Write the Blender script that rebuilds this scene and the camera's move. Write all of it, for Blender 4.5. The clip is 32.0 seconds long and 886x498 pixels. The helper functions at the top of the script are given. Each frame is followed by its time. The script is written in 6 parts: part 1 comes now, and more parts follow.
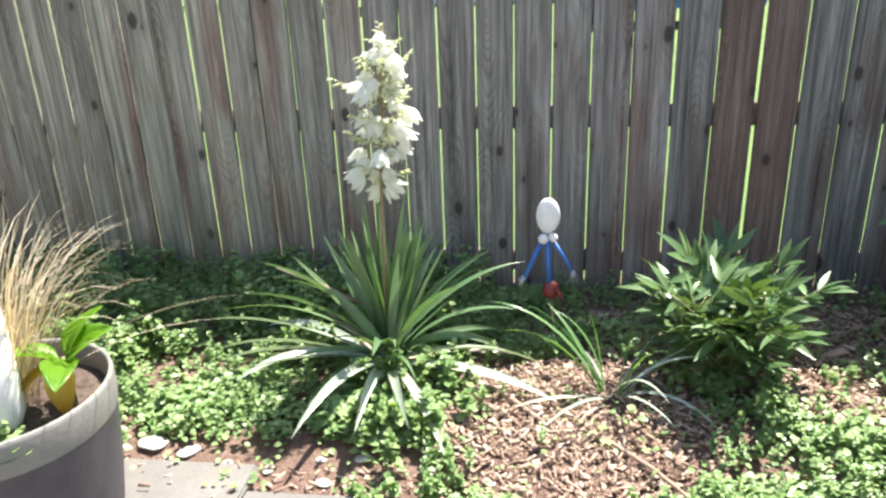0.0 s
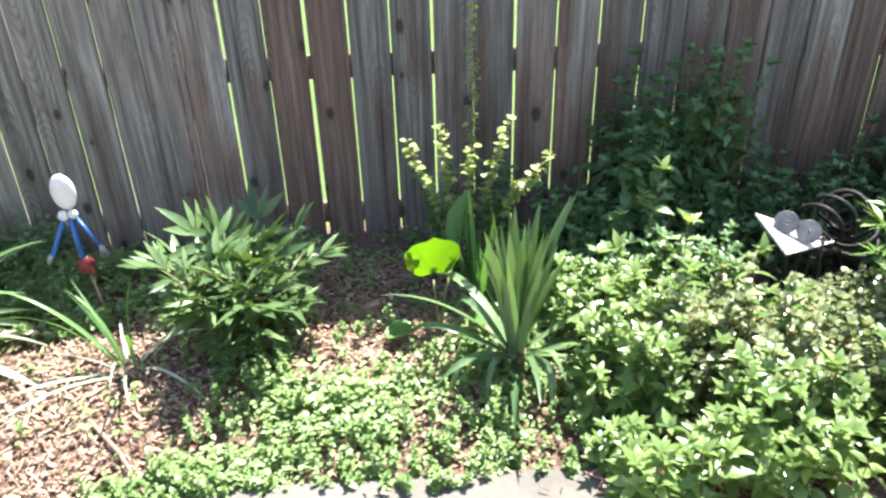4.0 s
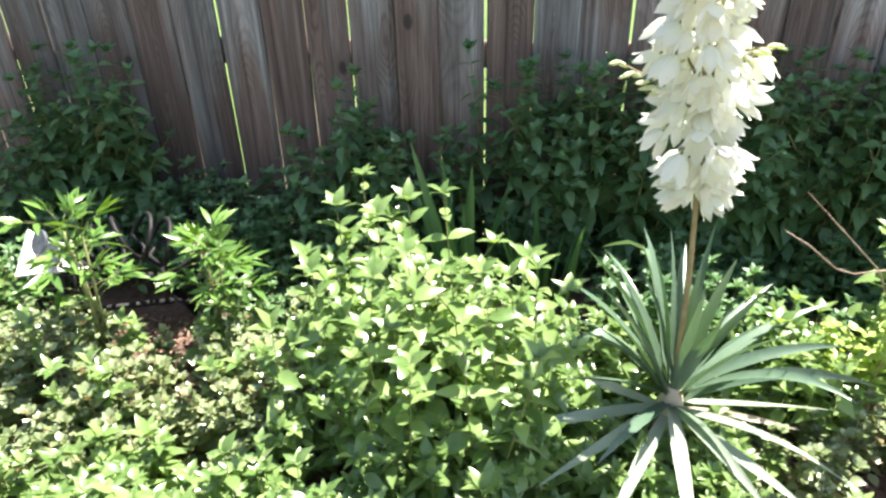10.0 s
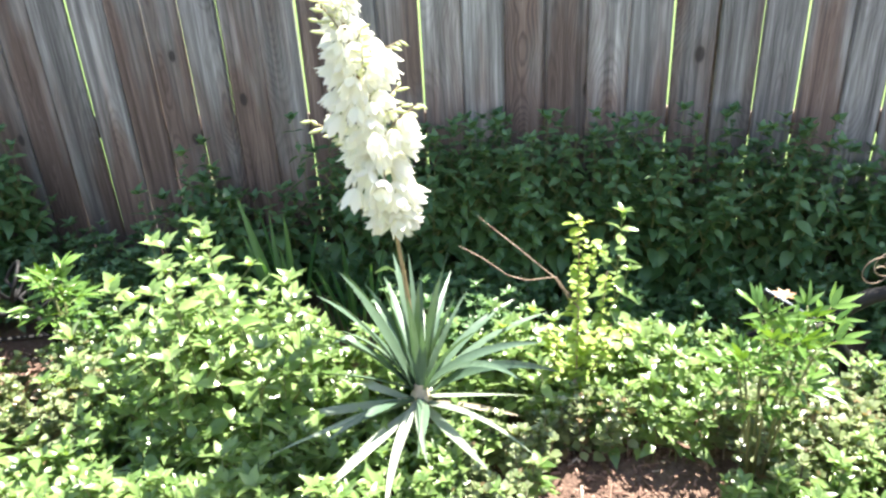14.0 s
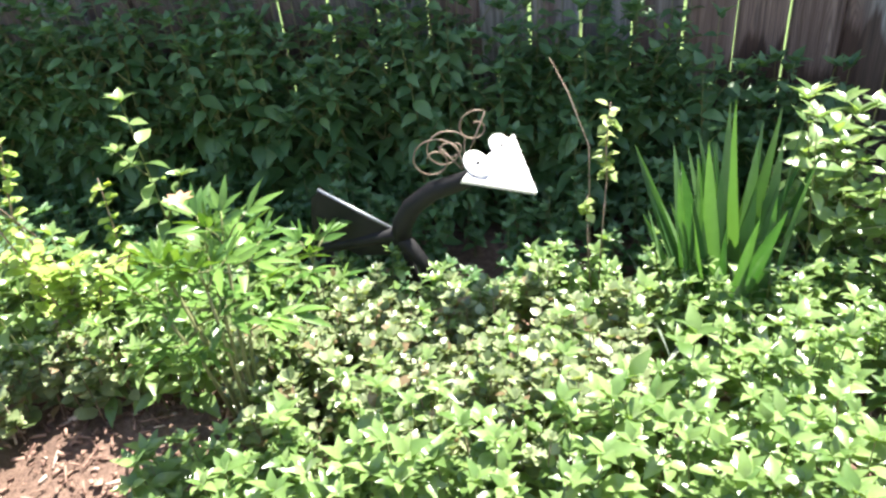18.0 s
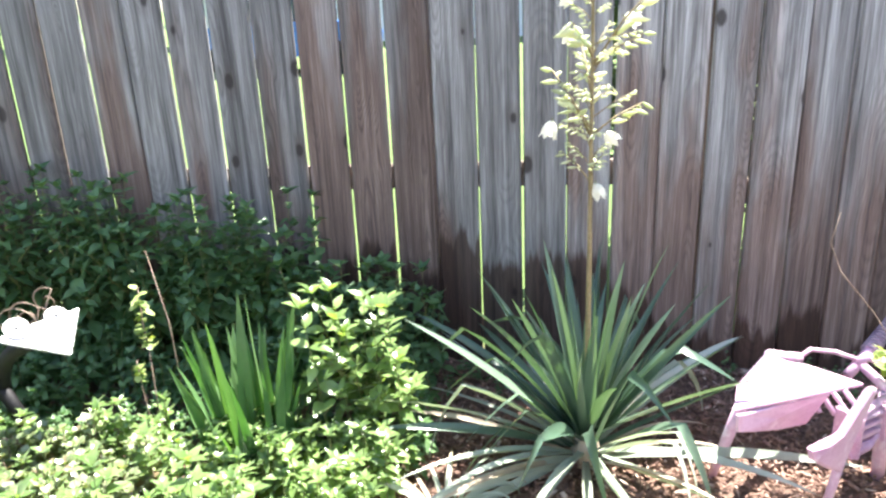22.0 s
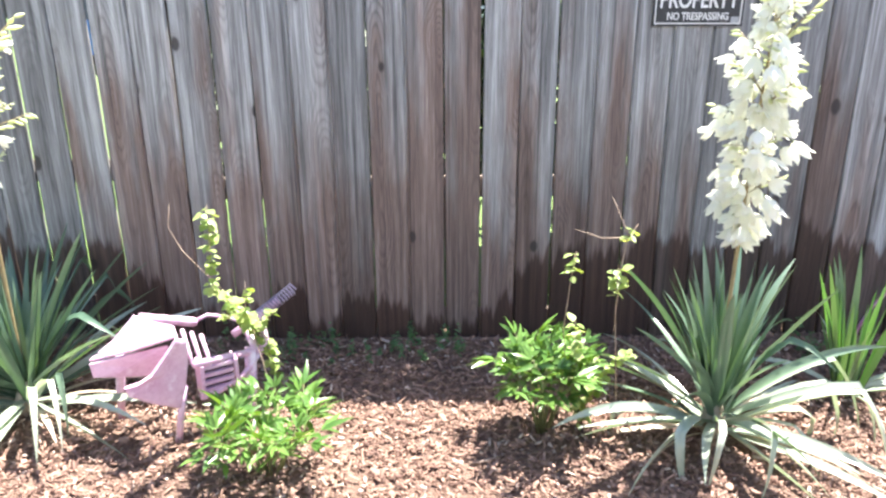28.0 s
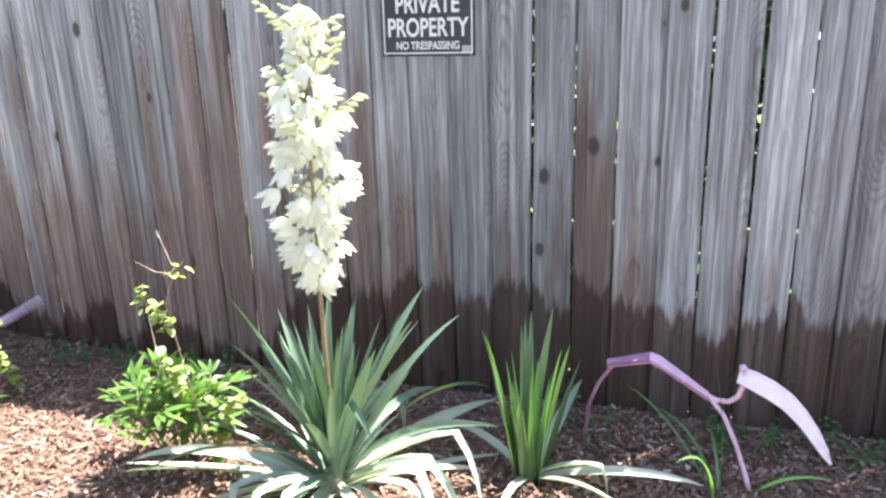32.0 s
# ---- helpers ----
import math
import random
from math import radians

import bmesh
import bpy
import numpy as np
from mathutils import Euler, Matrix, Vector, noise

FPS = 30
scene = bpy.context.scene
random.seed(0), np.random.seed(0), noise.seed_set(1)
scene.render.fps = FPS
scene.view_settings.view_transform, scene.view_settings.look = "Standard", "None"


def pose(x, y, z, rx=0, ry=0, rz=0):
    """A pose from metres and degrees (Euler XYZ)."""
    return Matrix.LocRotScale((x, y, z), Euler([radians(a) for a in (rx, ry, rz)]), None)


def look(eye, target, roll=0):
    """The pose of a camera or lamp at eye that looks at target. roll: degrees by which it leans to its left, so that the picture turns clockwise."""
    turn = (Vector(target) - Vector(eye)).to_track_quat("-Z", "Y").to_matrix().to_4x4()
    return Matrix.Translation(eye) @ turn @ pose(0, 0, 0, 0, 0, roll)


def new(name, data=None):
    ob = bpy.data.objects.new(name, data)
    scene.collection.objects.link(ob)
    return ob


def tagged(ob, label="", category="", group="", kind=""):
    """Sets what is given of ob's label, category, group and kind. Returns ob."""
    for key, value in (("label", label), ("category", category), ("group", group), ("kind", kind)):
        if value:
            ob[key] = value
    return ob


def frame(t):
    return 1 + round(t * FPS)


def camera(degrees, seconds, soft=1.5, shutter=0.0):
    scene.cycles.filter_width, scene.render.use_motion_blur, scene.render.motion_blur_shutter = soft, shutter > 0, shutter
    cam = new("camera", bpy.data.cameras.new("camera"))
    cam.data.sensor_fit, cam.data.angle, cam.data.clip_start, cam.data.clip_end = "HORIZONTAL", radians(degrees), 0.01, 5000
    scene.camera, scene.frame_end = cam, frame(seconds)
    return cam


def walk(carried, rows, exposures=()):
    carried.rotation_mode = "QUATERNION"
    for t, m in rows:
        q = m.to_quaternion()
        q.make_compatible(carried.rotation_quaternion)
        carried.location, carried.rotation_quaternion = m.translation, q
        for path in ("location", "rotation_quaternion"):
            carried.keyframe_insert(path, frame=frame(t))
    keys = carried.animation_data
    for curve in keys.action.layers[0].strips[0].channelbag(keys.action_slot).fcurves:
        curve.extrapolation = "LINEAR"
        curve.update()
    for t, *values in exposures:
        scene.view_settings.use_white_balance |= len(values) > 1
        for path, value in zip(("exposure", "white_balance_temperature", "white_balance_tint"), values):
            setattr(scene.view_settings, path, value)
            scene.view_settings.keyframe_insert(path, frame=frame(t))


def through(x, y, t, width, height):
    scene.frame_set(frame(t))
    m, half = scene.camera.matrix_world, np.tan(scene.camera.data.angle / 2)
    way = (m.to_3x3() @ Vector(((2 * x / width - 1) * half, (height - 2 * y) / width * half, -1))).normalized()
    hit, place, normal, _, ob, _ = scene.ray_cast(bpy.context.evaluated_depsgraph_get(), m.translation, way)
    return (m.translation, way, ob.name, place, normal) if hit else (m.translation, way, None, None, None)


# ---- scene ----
cam = camera(62.2, 32.0, soft=2.55)
PATH = [
    (0, (0.327, -0.335, 1.334), (0.071, 1.51, 0.604), -2.4),
    (0.5, (0.419, -0.322, 1.344), (0.248, 1.537, 0.629), -2.8),
    (1, (0.508, -0.291, 1.334), (0.398, 1.573, 0.616), -2.9),
    (1.5, (0.601, -0.221, 1.324), (0.557, 1.635, 0.579), -3.5),
    (2, (0.738, -0.187, 1.346), (0.776, 1.641, 0.535), -2.2),
    (2.5, (0.897, -0.193, 1.334), (0.99, 1.601, 0.454), -2.2),
    (3, (1.087, -0.224, 1.357), (1.181, 1.538, 0.416), -0.7),
    (3.5, (1.277, -0.229, 1.464), (1.378, 1.518, 0.495), -1.6),
    (5.5, (2.038, -0.08, 1.509), (1.979, 1.633, 0.478), -3.1),
    (6, (2.226, -0.054, 1.494), (2.127, 1.625, 0.411), -5.0),
    (6.5, (2.482, 0.029, 1.467), (2.353, 1.699, 0.374), -3.6),
    (7, (2.745, 0.09, 1.452), (2.595, 1.748, 0.343), -5.3),
    (7.5, (2.995, 0.075, 1.47), (2.825, 1.711, 0.333), -4.3),
    (8, (3.191, 0.074, 1.451), (3.038, 1.706, 0.304), -4.4),
    (8.5, (3.415, 0.146, 1.465), (3.262, 1.75, 0.281), -1.2),
    (9, (3.695, 0.164, 1.464), (3.507, 1.782, 0.304), -3.9),
    (9.5, (3.966, 0.145, 1.511), (3.745, 1.774, 0.371), -3.6),
    (10, (4.072, 0.079, 1.517), (3.845, 1.76, 0.458), -1.5),
    (10.5, (4.142, -0.031, 1.541), (3.891, 1.715, 0.6), -1.3),
    (11, (4.237, -0.138, 1.581), (4.003, 1.671, 0.762), -1.4),
    (11.5, (4.409, -0.175, 1.603), (4.18, 1.664, 0.853), -1.1),
    (12, (4.522, -0.193, 1.588), (4.235, 1.644, 0.85), -1.5),
    (12.5, (4.59, -0.193, 1.579), (4.276, 1.615, 0.784), -2.1),
    (13, (4.647, -0.252, 1.584), (4.325, 1.515, 0.703), -2.7),
    (13.5, (4.699, -0.294, 1.603), (4.426, 1.475, 0.71), -3.0),
    (15.5, (5.253, -0.22, 1.443), (5.049, 1.605, 0.651), -3.6),
    (16, (5.403, -0.142, 1.415), (5.264, 1.669, 0.578), -4.7),
    (16.5, (5.574, 0.028, 1.352), (5.45, 1.806, 0.444), -4.0),
    (17, (5.723, 0.142, 1.314), (5.586, 1.864, 0.306), -4.0),
    (17.5, (5.893, 0.18, 1.288), (5.674, 1.869, 0.239), -4.5),
    (18, (6.02, 0.254, 1.241), (5.799, 1.917, 0.152), -6.5),
    (18.5, (6.165, 0.335, 1.242), (5.99, 1.977, 0.113), -1.8),
    (19, (6.347, 0.359, 1.256), (6.163, 1.991, 0.115), -2.2),
    (19.5, (6.504, 0.288, 1.309), (6.243, 1.946, 0.22), -0.9),
    (20, (6.606, 0.183, 1.306), (6.254, 1.903, 0.349), -2.7),
    (20.5, (6.717, 0.078, 1.323), (6.415, 1.867, 0.482), -1.6),
    (21, (6.876, 0.0, 1.326), (6.649, 1.832, 0.556), -2.2),
    (21.5, (7.102, -0.032, 1.349), (6.88, 1.827, 0.645), -0.4),
    (22, (7.274, -0.04, 1.337), (7.068, 1.84, 0.687), -2.7),
    (22.5, (7.433, -0.035, 1.341), (7.218, 1.872, 0.779), -0.1),
    (23, (7.596, -0.133, 1.388), (7.301, 1.774, 0.864), -0.7),
    (23.5, (7.731, -0.272, 1.376), (7.358, 1.633, 0.898), 0.5),
    (24, (7.792, -0.382, 1.401), (7.352, 1.526, 0.994), -0.4),
    (24.5, (7.823, -0.494, 1.37), (7.35, 1.42, 1.032), -1.1),
    (26.5, (8.353, -0.741, 1.503), (8.129, 1.165, 0.942), -2.5),
    (27, (8.522, -0.658, 1.428), (8.44, 1.26, 0.867), -1.8),
    (27.5, (8.715, -0.557, 1.424), (8.689, 1.351, 0.825), -1.4),
    (28, (8.949, -0.459, 1.404), (8.956, 1.431, 0.751), -0.4),
    (28.5, (9.18, -0.399, 1.396), (9.159, 1.485, 0.725), 0.5),
    (29, (9.391, -0.281, 1.365), (9.348, 1.599, 0.684), -2.2),
    (29.5, (9.652, -0.151, 1.395), (9.561, 1.744, 0.763), -2.9),
    (30, (9.913, -0.146, 1.389), (9.732, 1.765, 0.827), -2.5),
    (30.5, (10.132, -0.17, 1.391), (9.821, 1.726, 0.835), -5.0),
    (31, (10.29, -0.118, 1.387), (9.885, 1.765, 0.848), -6.3),
    (31.5, (10.48, -0.044, 1.429), (10.004, 1.815, 0.866), -5.1),
    (32, (10.804, -0.085, 1.371), (10.22, 1.74, 0.801), -1.7),
]
walk(cam, [(t, look(eye, target, roll)) for t, eye, target, roll in PATH],
     [(0, 1.88, 6420, 10), (0.9, 2.05, 6420, 10), (3.5, 2.14, 6420, 10), (6, 2.22, 6480, 10), (9, 2.1, 6620, 9), (11, 2.2, 6620, 9), (13.3, 2.38, 6580, 10), (17, 2.2, 6460, 10), (19, 2.17, 6450, 10),
      (21, 2.42, 6420, 10), (23.5, 2.58, 6300, 16), (27, 2.57, 6390, 12), (32, 2.52, 6400, 10)])

# ---- light ----
SUN_DIR = Vector((0.30, 0.37, 1.0)).normalized()      # towards the sun: high, behind the fence
world = bpy.data.worlds.new("world")
scene.world = world
world.use_nodes = True
_n = world.node_tree
_sky = _n.nodes.new("ShaderNodeTexSky")
_sky.sky_type = 'NISHITA'
_sky.sun_disc = False
_sky.sun_elevation = math.asin(SUN_DIR.z)
_sky.sun_rotation = math.atan2(SUN_DIR.x, SUN_DIR.y)
_n.links.new(_sky.outputs[0], _n.nodes["Background"].inputs[0])
_n.nodes["Background"].inputs[1].default_value = 0.082
sun = new("sun", bpy.data.lights.new("sun", "SUN"))
sun.data.energy = 5.0
sun.data.angle = radians(0.53)
sun.data.color = (1.0, 0.95, 0.86)
sun.matrix_world = look(SUN_DIR * 20, (0, 0, 0))

# ---- small tools ----


class Shape:
    """Collects vertices and faces of one mesh."""

    def __init__(self):
        self.v, self.f, self.mi, self.sm, self.cur, self.soft = [], [], [], [], 0, True

    def add(self, verts, faces, m=None):
        n = len(self.v)
        self.v += [tuple(m @ Vector(p)) for p in verts] if m is not None else [tuple(p) for p in verts]
        self.f += [tuple(i + n for i in f) for f in faces]
        self.mi += [self.cur] * len(faces)
        self.sm += [self.soft] * len(faces)
        return self

    def box(self, x0, x1, y0, y1, z0, z1, m=None, bevel=0.0):
        bm = bmesh.new()
        bmesh.ops.create_cube(bm, size=1.0)
        for v in bm.verts:
            v.co = Vector((x0 + (v.co.x + .5) * (x1 - x0), y0 + (v.co.y + .5) * (y1 - y0), z0 + (v.co.z + .5) * (z1 - z0)))
        if bevel:
            bmesh.ops.bevel(bm, geom=bm.edges[:], offset=bevel, segments=2, affect='EDGES')
        bm.verts.index_update()
        self.soft = False
        self.add([v.co.copy() for v in bm.verts], [[v.index for v in f.verts] for f in bm.faces], m)
        self.soft = True
        bm.free()
        return self

    def tube(self, pts, radii, n=8, caps=True, m=None):
        pts = [Vector(p) for p in pts]
        if not hasattr(radii, "__len__"):
            radii = [radii] * len(pts)
        verts, faces, side = [], [], None
        for i, p in enumerate(pts):
            d = (pts[min(i + 1, len(pts) - 1)] - pts[max(i - 1, 0)]).normalized()
            if side is None:
                side = d.orthogonal().normalized()
            side = (side - d * side.dot(d)).normalized()
            up = d.cross(side)
            for k in range(n):
                a = 2 * math.pi * k / n
                verts.append(p + (side * math.cos(a) + up * math.sin(a)) * radii[i])
        for i in range(len(pts) - 1):
            for k in range(n):
                a, b = i * n + k, i * n + (k + 1) % n
                faces.append((a, b, b + n, a + n))
        if caps:
            faces.append(tuple(range(n - 1, -1, -1)))
            faces.append(tuple(range((len(pts) - 1) * n, len(pts) * n)))
        return self.add(verts, faces, m)

    def ball(self, c, rx, ry, rz, n=10, rings=6, m=None):
        verts, faces = [(c[0], c[1], c[2] - rz)], []
        for i in range(1, rings):
            a = math.pi * i / rings
            for k in range(n):
                b = 2 * math.pi * k / n
                verts.append((c[0] + rx * math.sin(a) * math.cos(b), c[1] + ry * math.sin(a) * math.sin(b), c[2] - rz * math.cos(a)))
        verts.append((c[0], c[1], c[2] + rz))
        for k in range(n):
            faces.append((0, 1 + (k + 1) % n, 1 + k))
            for i in range(rings - 2):
                a, b = 1 + i * n + k, 1 + i * n + (k + 1) % n
                faces.append((a, b, b + n, a + n))
            a, b = 1 + (rings - 2) * n + k, 1 + (rings - 2) * n + (k + 1) % n
            faces.append((a, b, len(verts) - 1))
        return self.add(verts, faces, m)

    def lathe(self, profile, n=40, m=None):
        verts, faces = [], []
        for r, z in profile:
            for k in range(n):
                a = 2 * math.pi * k / n
                verts.append((r * math.cos(a), r * math.sin(a), z))
        for i in range(len(profile) - 1):
            for k in range(n):
                a, b = i * n + k, i * n + (k + 1) % n
                faces.append((a, b, b + n, a + n))
        return self.add(verts, faces, m)

    def plate(self, outline, thick, m=None):
        """A flat plate in the local xz plane from its outline, with thickness along y."""
        n = len(outline)
        verts = [(x, -thick / 2, z) for x, z in outline] + [(x, thick / 2, z) for x, z in outline]
        faces = [tuple(range(n)), tuple(range(2 * n - 1, n - 1, -1))]
        faces += [(i, i + n, (i + 1) % n + n, (i + 1) % n) for i in range(n)]
        self.soft = False
        self.add(verts, faces, m)
        self.soft = True
        return self

    def mesh(self, name, mats, smooth=True):
        me = bpy.data.meshes.new(name)
        me.from_pydata(self.v, [], self.f)
        for mt in (mats if isinstance(mats, (list, tuple)) else [mats]):
            me.materials.append(mt)
        if len(set(self.mi)) > 1:
            me.polygons.foreach_set("material_index", self.mi)
        if smooth:
            me.polygons.foreach_set("use_smooth", self.sm)
        me.update()
        return me


def flat_big(name, v, f, mat, smooth=True):
    """A mesh straight from numpy arrays: verts (n, 3) and triangles or quads (m, k)."""
    me = bpy.data.meshes.new(name)
    k = f.shape[1]
    me.vertices.add(len(v))
    me.vertices.foreach_set("co", np.ascontiguousarray(v, dtype=np.float32).ravel())
    me.loops.add(f.size)
    me.loops.foreach_set("vertex_index", np.ascontiguousarray(f, dtype=np.int32).ravel())
    me.polygons.add(len(f))
    me.polygons.foreach_set("loop_start", np.arange(0, f.size, k, dtype=np.int32))
    me.materials.append(mat)
    me.update(calc_edges=True)
    if smooth:
        me.polygons.foreach_set("use_smooth", np.ones(len(f), dtype=bool))
    return me


def thing(name, label, category, m=None, group="", kind=""):
    e = new(name)
    e.empty_display_size = 0.05
    if m is not None:
        e.matrix_basis = m
    return tagged(e, label, category, group, kind)


def part(name, me, parent, label="", m=None):
    ob = new(name, me)
    ob.parent = parent
    if m is not None:
        ob.matrix_basis = m
    return tagged(ob, label) if label else ob


def solo(name, me, label, category, m=None, group="", kind=""):
    ob = new(name, me)
    if m is not None:
        ob.matrix_basis = m
    return tagged(ob, label, category, group, kind)


def smooth01(a, b, x):
    t = min(max((x - a) / (b - a), 0.0), 1.0)
    return t * t * (3 - 2 * t)


def ground_z(x, y):
    """Height of the soil: a little higher at the left end, dipping to the fence at the right end."""
    z = 0.05 * (1 - smooth01(3.0, 6.5, x)) * smooth01(1.15, 1.5, y)
    z -= 0.035 * smooth01(7.0, 8.5, x) * smooth01(1.9, 2.4, y)
    z += 0.012 * noise.noise((x * 2.1, y * 2.3, 1.7)) * smooth01(1.0, 1.4, y)
    return z


# ---- materials ----
def nodes_of(name):
    mt = bpy.data.materials.new(name)
    mt.use_nodes = True
    nt = mt.node_tree
    return mt, nt, nt.nodes["Principled BSDF"], nt.nodes, nt.links


def ramp(nt, fac, stops):
    r = nt.nodes.new("ShaderNodeValToRGB")
    while len(r.color_ramp.elements) < len(stops):
        r.color_ramp.elements.new(0.5)
    for e, (p, c) in zip(r.color_ramp.elements, stops):
        e.position, e.color = p, (*c, 1) if len(c) == 3 else c
    nt.links.new(fac, r.inputs[0])
    return r.outputs[0]


def math_node(nt, op, a, b=0.0, c=None, clamp=False):
    n = nt.nodes.new("ShaderNodeMath")
    n.operation, n.use_clamp = op, clamp
    for i, s in enumerate((a, b) if c is None else (a, b, c)):
        if isinstance(s, (int, float)):
            n.inputs[i].default_value = s
        else:
            nt.links.new(s, n.inputs[i])
    return n.outputs[0]


def mix_col(nt, fac, a, b, mode='MIX'):
    n = nt.nodes.new("ShaderNodeMix")
    n.data_type, n.blend_type = 'RGBA', mode
    for s, i in ((fac, 0), (a, 6), (b, 7)):
        if isinstance(s, (int, float)):
            n.inputs[i].default_value = s
        elif isinstance(s, tuple):
            n.inputs[i].default_value = (*s, 1)
        else:
            nt.links.new(s, n.inputs[i])
    return n.outputs[2]


def noise_tex(nt, scale, detail=4.0, rough=0.55, vec=None, distort=0.0):
    n = nt.nodes.new("ShaderNodeTexNoise")
    n.inputs["Scale"].default_value, n.inputs["Detail"].default_value = scale, detail
    n.inputs["Roughness"].default_value, n.inputs["Distortion"].default_value = rough, distort
    if vec is not None:
        nt.links.new(vec, n.inputs["Vector"])
    return n.outputs[0]


def coords(nt, which="Object"):
    return nt.nodes.new("ShaderNodeTexCoord").outputs[which]


def scaled(nt, vec, s):
    m = nt.nodes.new("ShaderNodeMapping")
    m.inputs["Scale"].default_value = s
    nt.links.new(vec, m.inputs[0])
    return m.outputs[0]


def bump(nt, height, strength, dist, bsdf):
    b = nt.nodes.new("ShaderNodeBump")
    b.inputs["Strength"].default_value, b.inputs["Distance"].default_value = strength, dist
    nt.links.new(height, b.inputs["Height"])
    nt.links.new(b.outputs[0], bsdf.inputs["Normal"])


def surface(name, dark, light, scale=8.0, fine=60.0, rough=0.7, metal=0.0, bump_s=0.3, bump_d=0.004, spots=None):
    """A two-scale mottled surface: broad stains and fine grain."""
    mt, nt, p, n, l = nodes_of(name)
    co = coords(nt)
    a, b = noise_tex(nt, scale, 5, 0.6, co), noise_tex(nt, fine, 4, 0.6, co)
    f = math_node(nt, 'ADD', math_node(nt, 'MULTIPLY', a, 0.65), math_node(nt, 'MULTIPLY', b, 0.35))
    col = ramp(nt, f, [(0.36, dark), (0.64, light)])
    if spots:
        s = ramp(nt, noise_tex(nt, scale * 1.7, 6, 0.65, co), [(0.56, (0, 0, 0)), (0.66, (1, 1, 1))])
        col = mix_col(nt, s, col, spots)
    l.new(col, p.inputs["Base Color"])
    l.new(math_node(nt, 'MULTIPLY_ADD', b, 0.3, rough - 0.15, clamp=True), p.inputs["Roughness"])
    p.inputs["Metallic"].default_value = metal
    bump(nt, b, bump_s, bump_d, p)
    return mt


def leaf_mat(name, dark, light, glow, through=0.35, rough=0.42, veins=40.0, tip=None, gloss=0.5, sheen=0.0):
    """Foliage: every leaf its own shade, glossy above, letting light through."""
    mt, nt, p, n, l = nodes_of(name)
    isl = n.new("ShaderNodeNewGeometry").outputs["Random Per Island"]
    obj = n.new("ShaderNodeObjectInfo").outputs["Random"]
    rnd = math_node(nt, 'FRACT', math_node(nt, 'ADD', isl, obj))
    fine = noise_tex(nt, veins, 3, 0.6, coords(nt))
    f = math_node(nt, 'ADD', math_node(nt, 'MULTIPLY', rnd, 0.7), math_node(nt, 'MULTIPLY', fine, 0.3))
    col = ramp(nt, f, [(0.1, dark), (0.85, light)])
    if tip:
        col = mix_col(nt, math_node(nt, 'GREATER_THAN', rnd, 0.94), col, tip)
    l.new(col, p.inputs["Base Color"])
    p.inputs["Roughness"].default_value = rough
    p.inputs["Specular IOR Level"].default_value = gloss
    p.inputs["Sheen Weight"].default_value, p.inputs["Sheen Roughness"].default_value = sheen, 0.4
    bump(nt, fine, 0.25, 0.003, p)
    tr = n.new("ShaderNodeBsdfTranslucent")
    l.new(mix_col(nt, 1.0, col, glow, 'MULTIPLY'), tr.inputs[0])
    ms = n.new("ShaderNodeMixShader")
    ms.inputs[0].default_value = through
    l.new(p.outputs[0], ms.inputs[1])
    l.new(tr.outputs[0], ms.inputs[2])
    l.new(ms.outputs[0], n["Material Output"].inputs[0])
    return mt


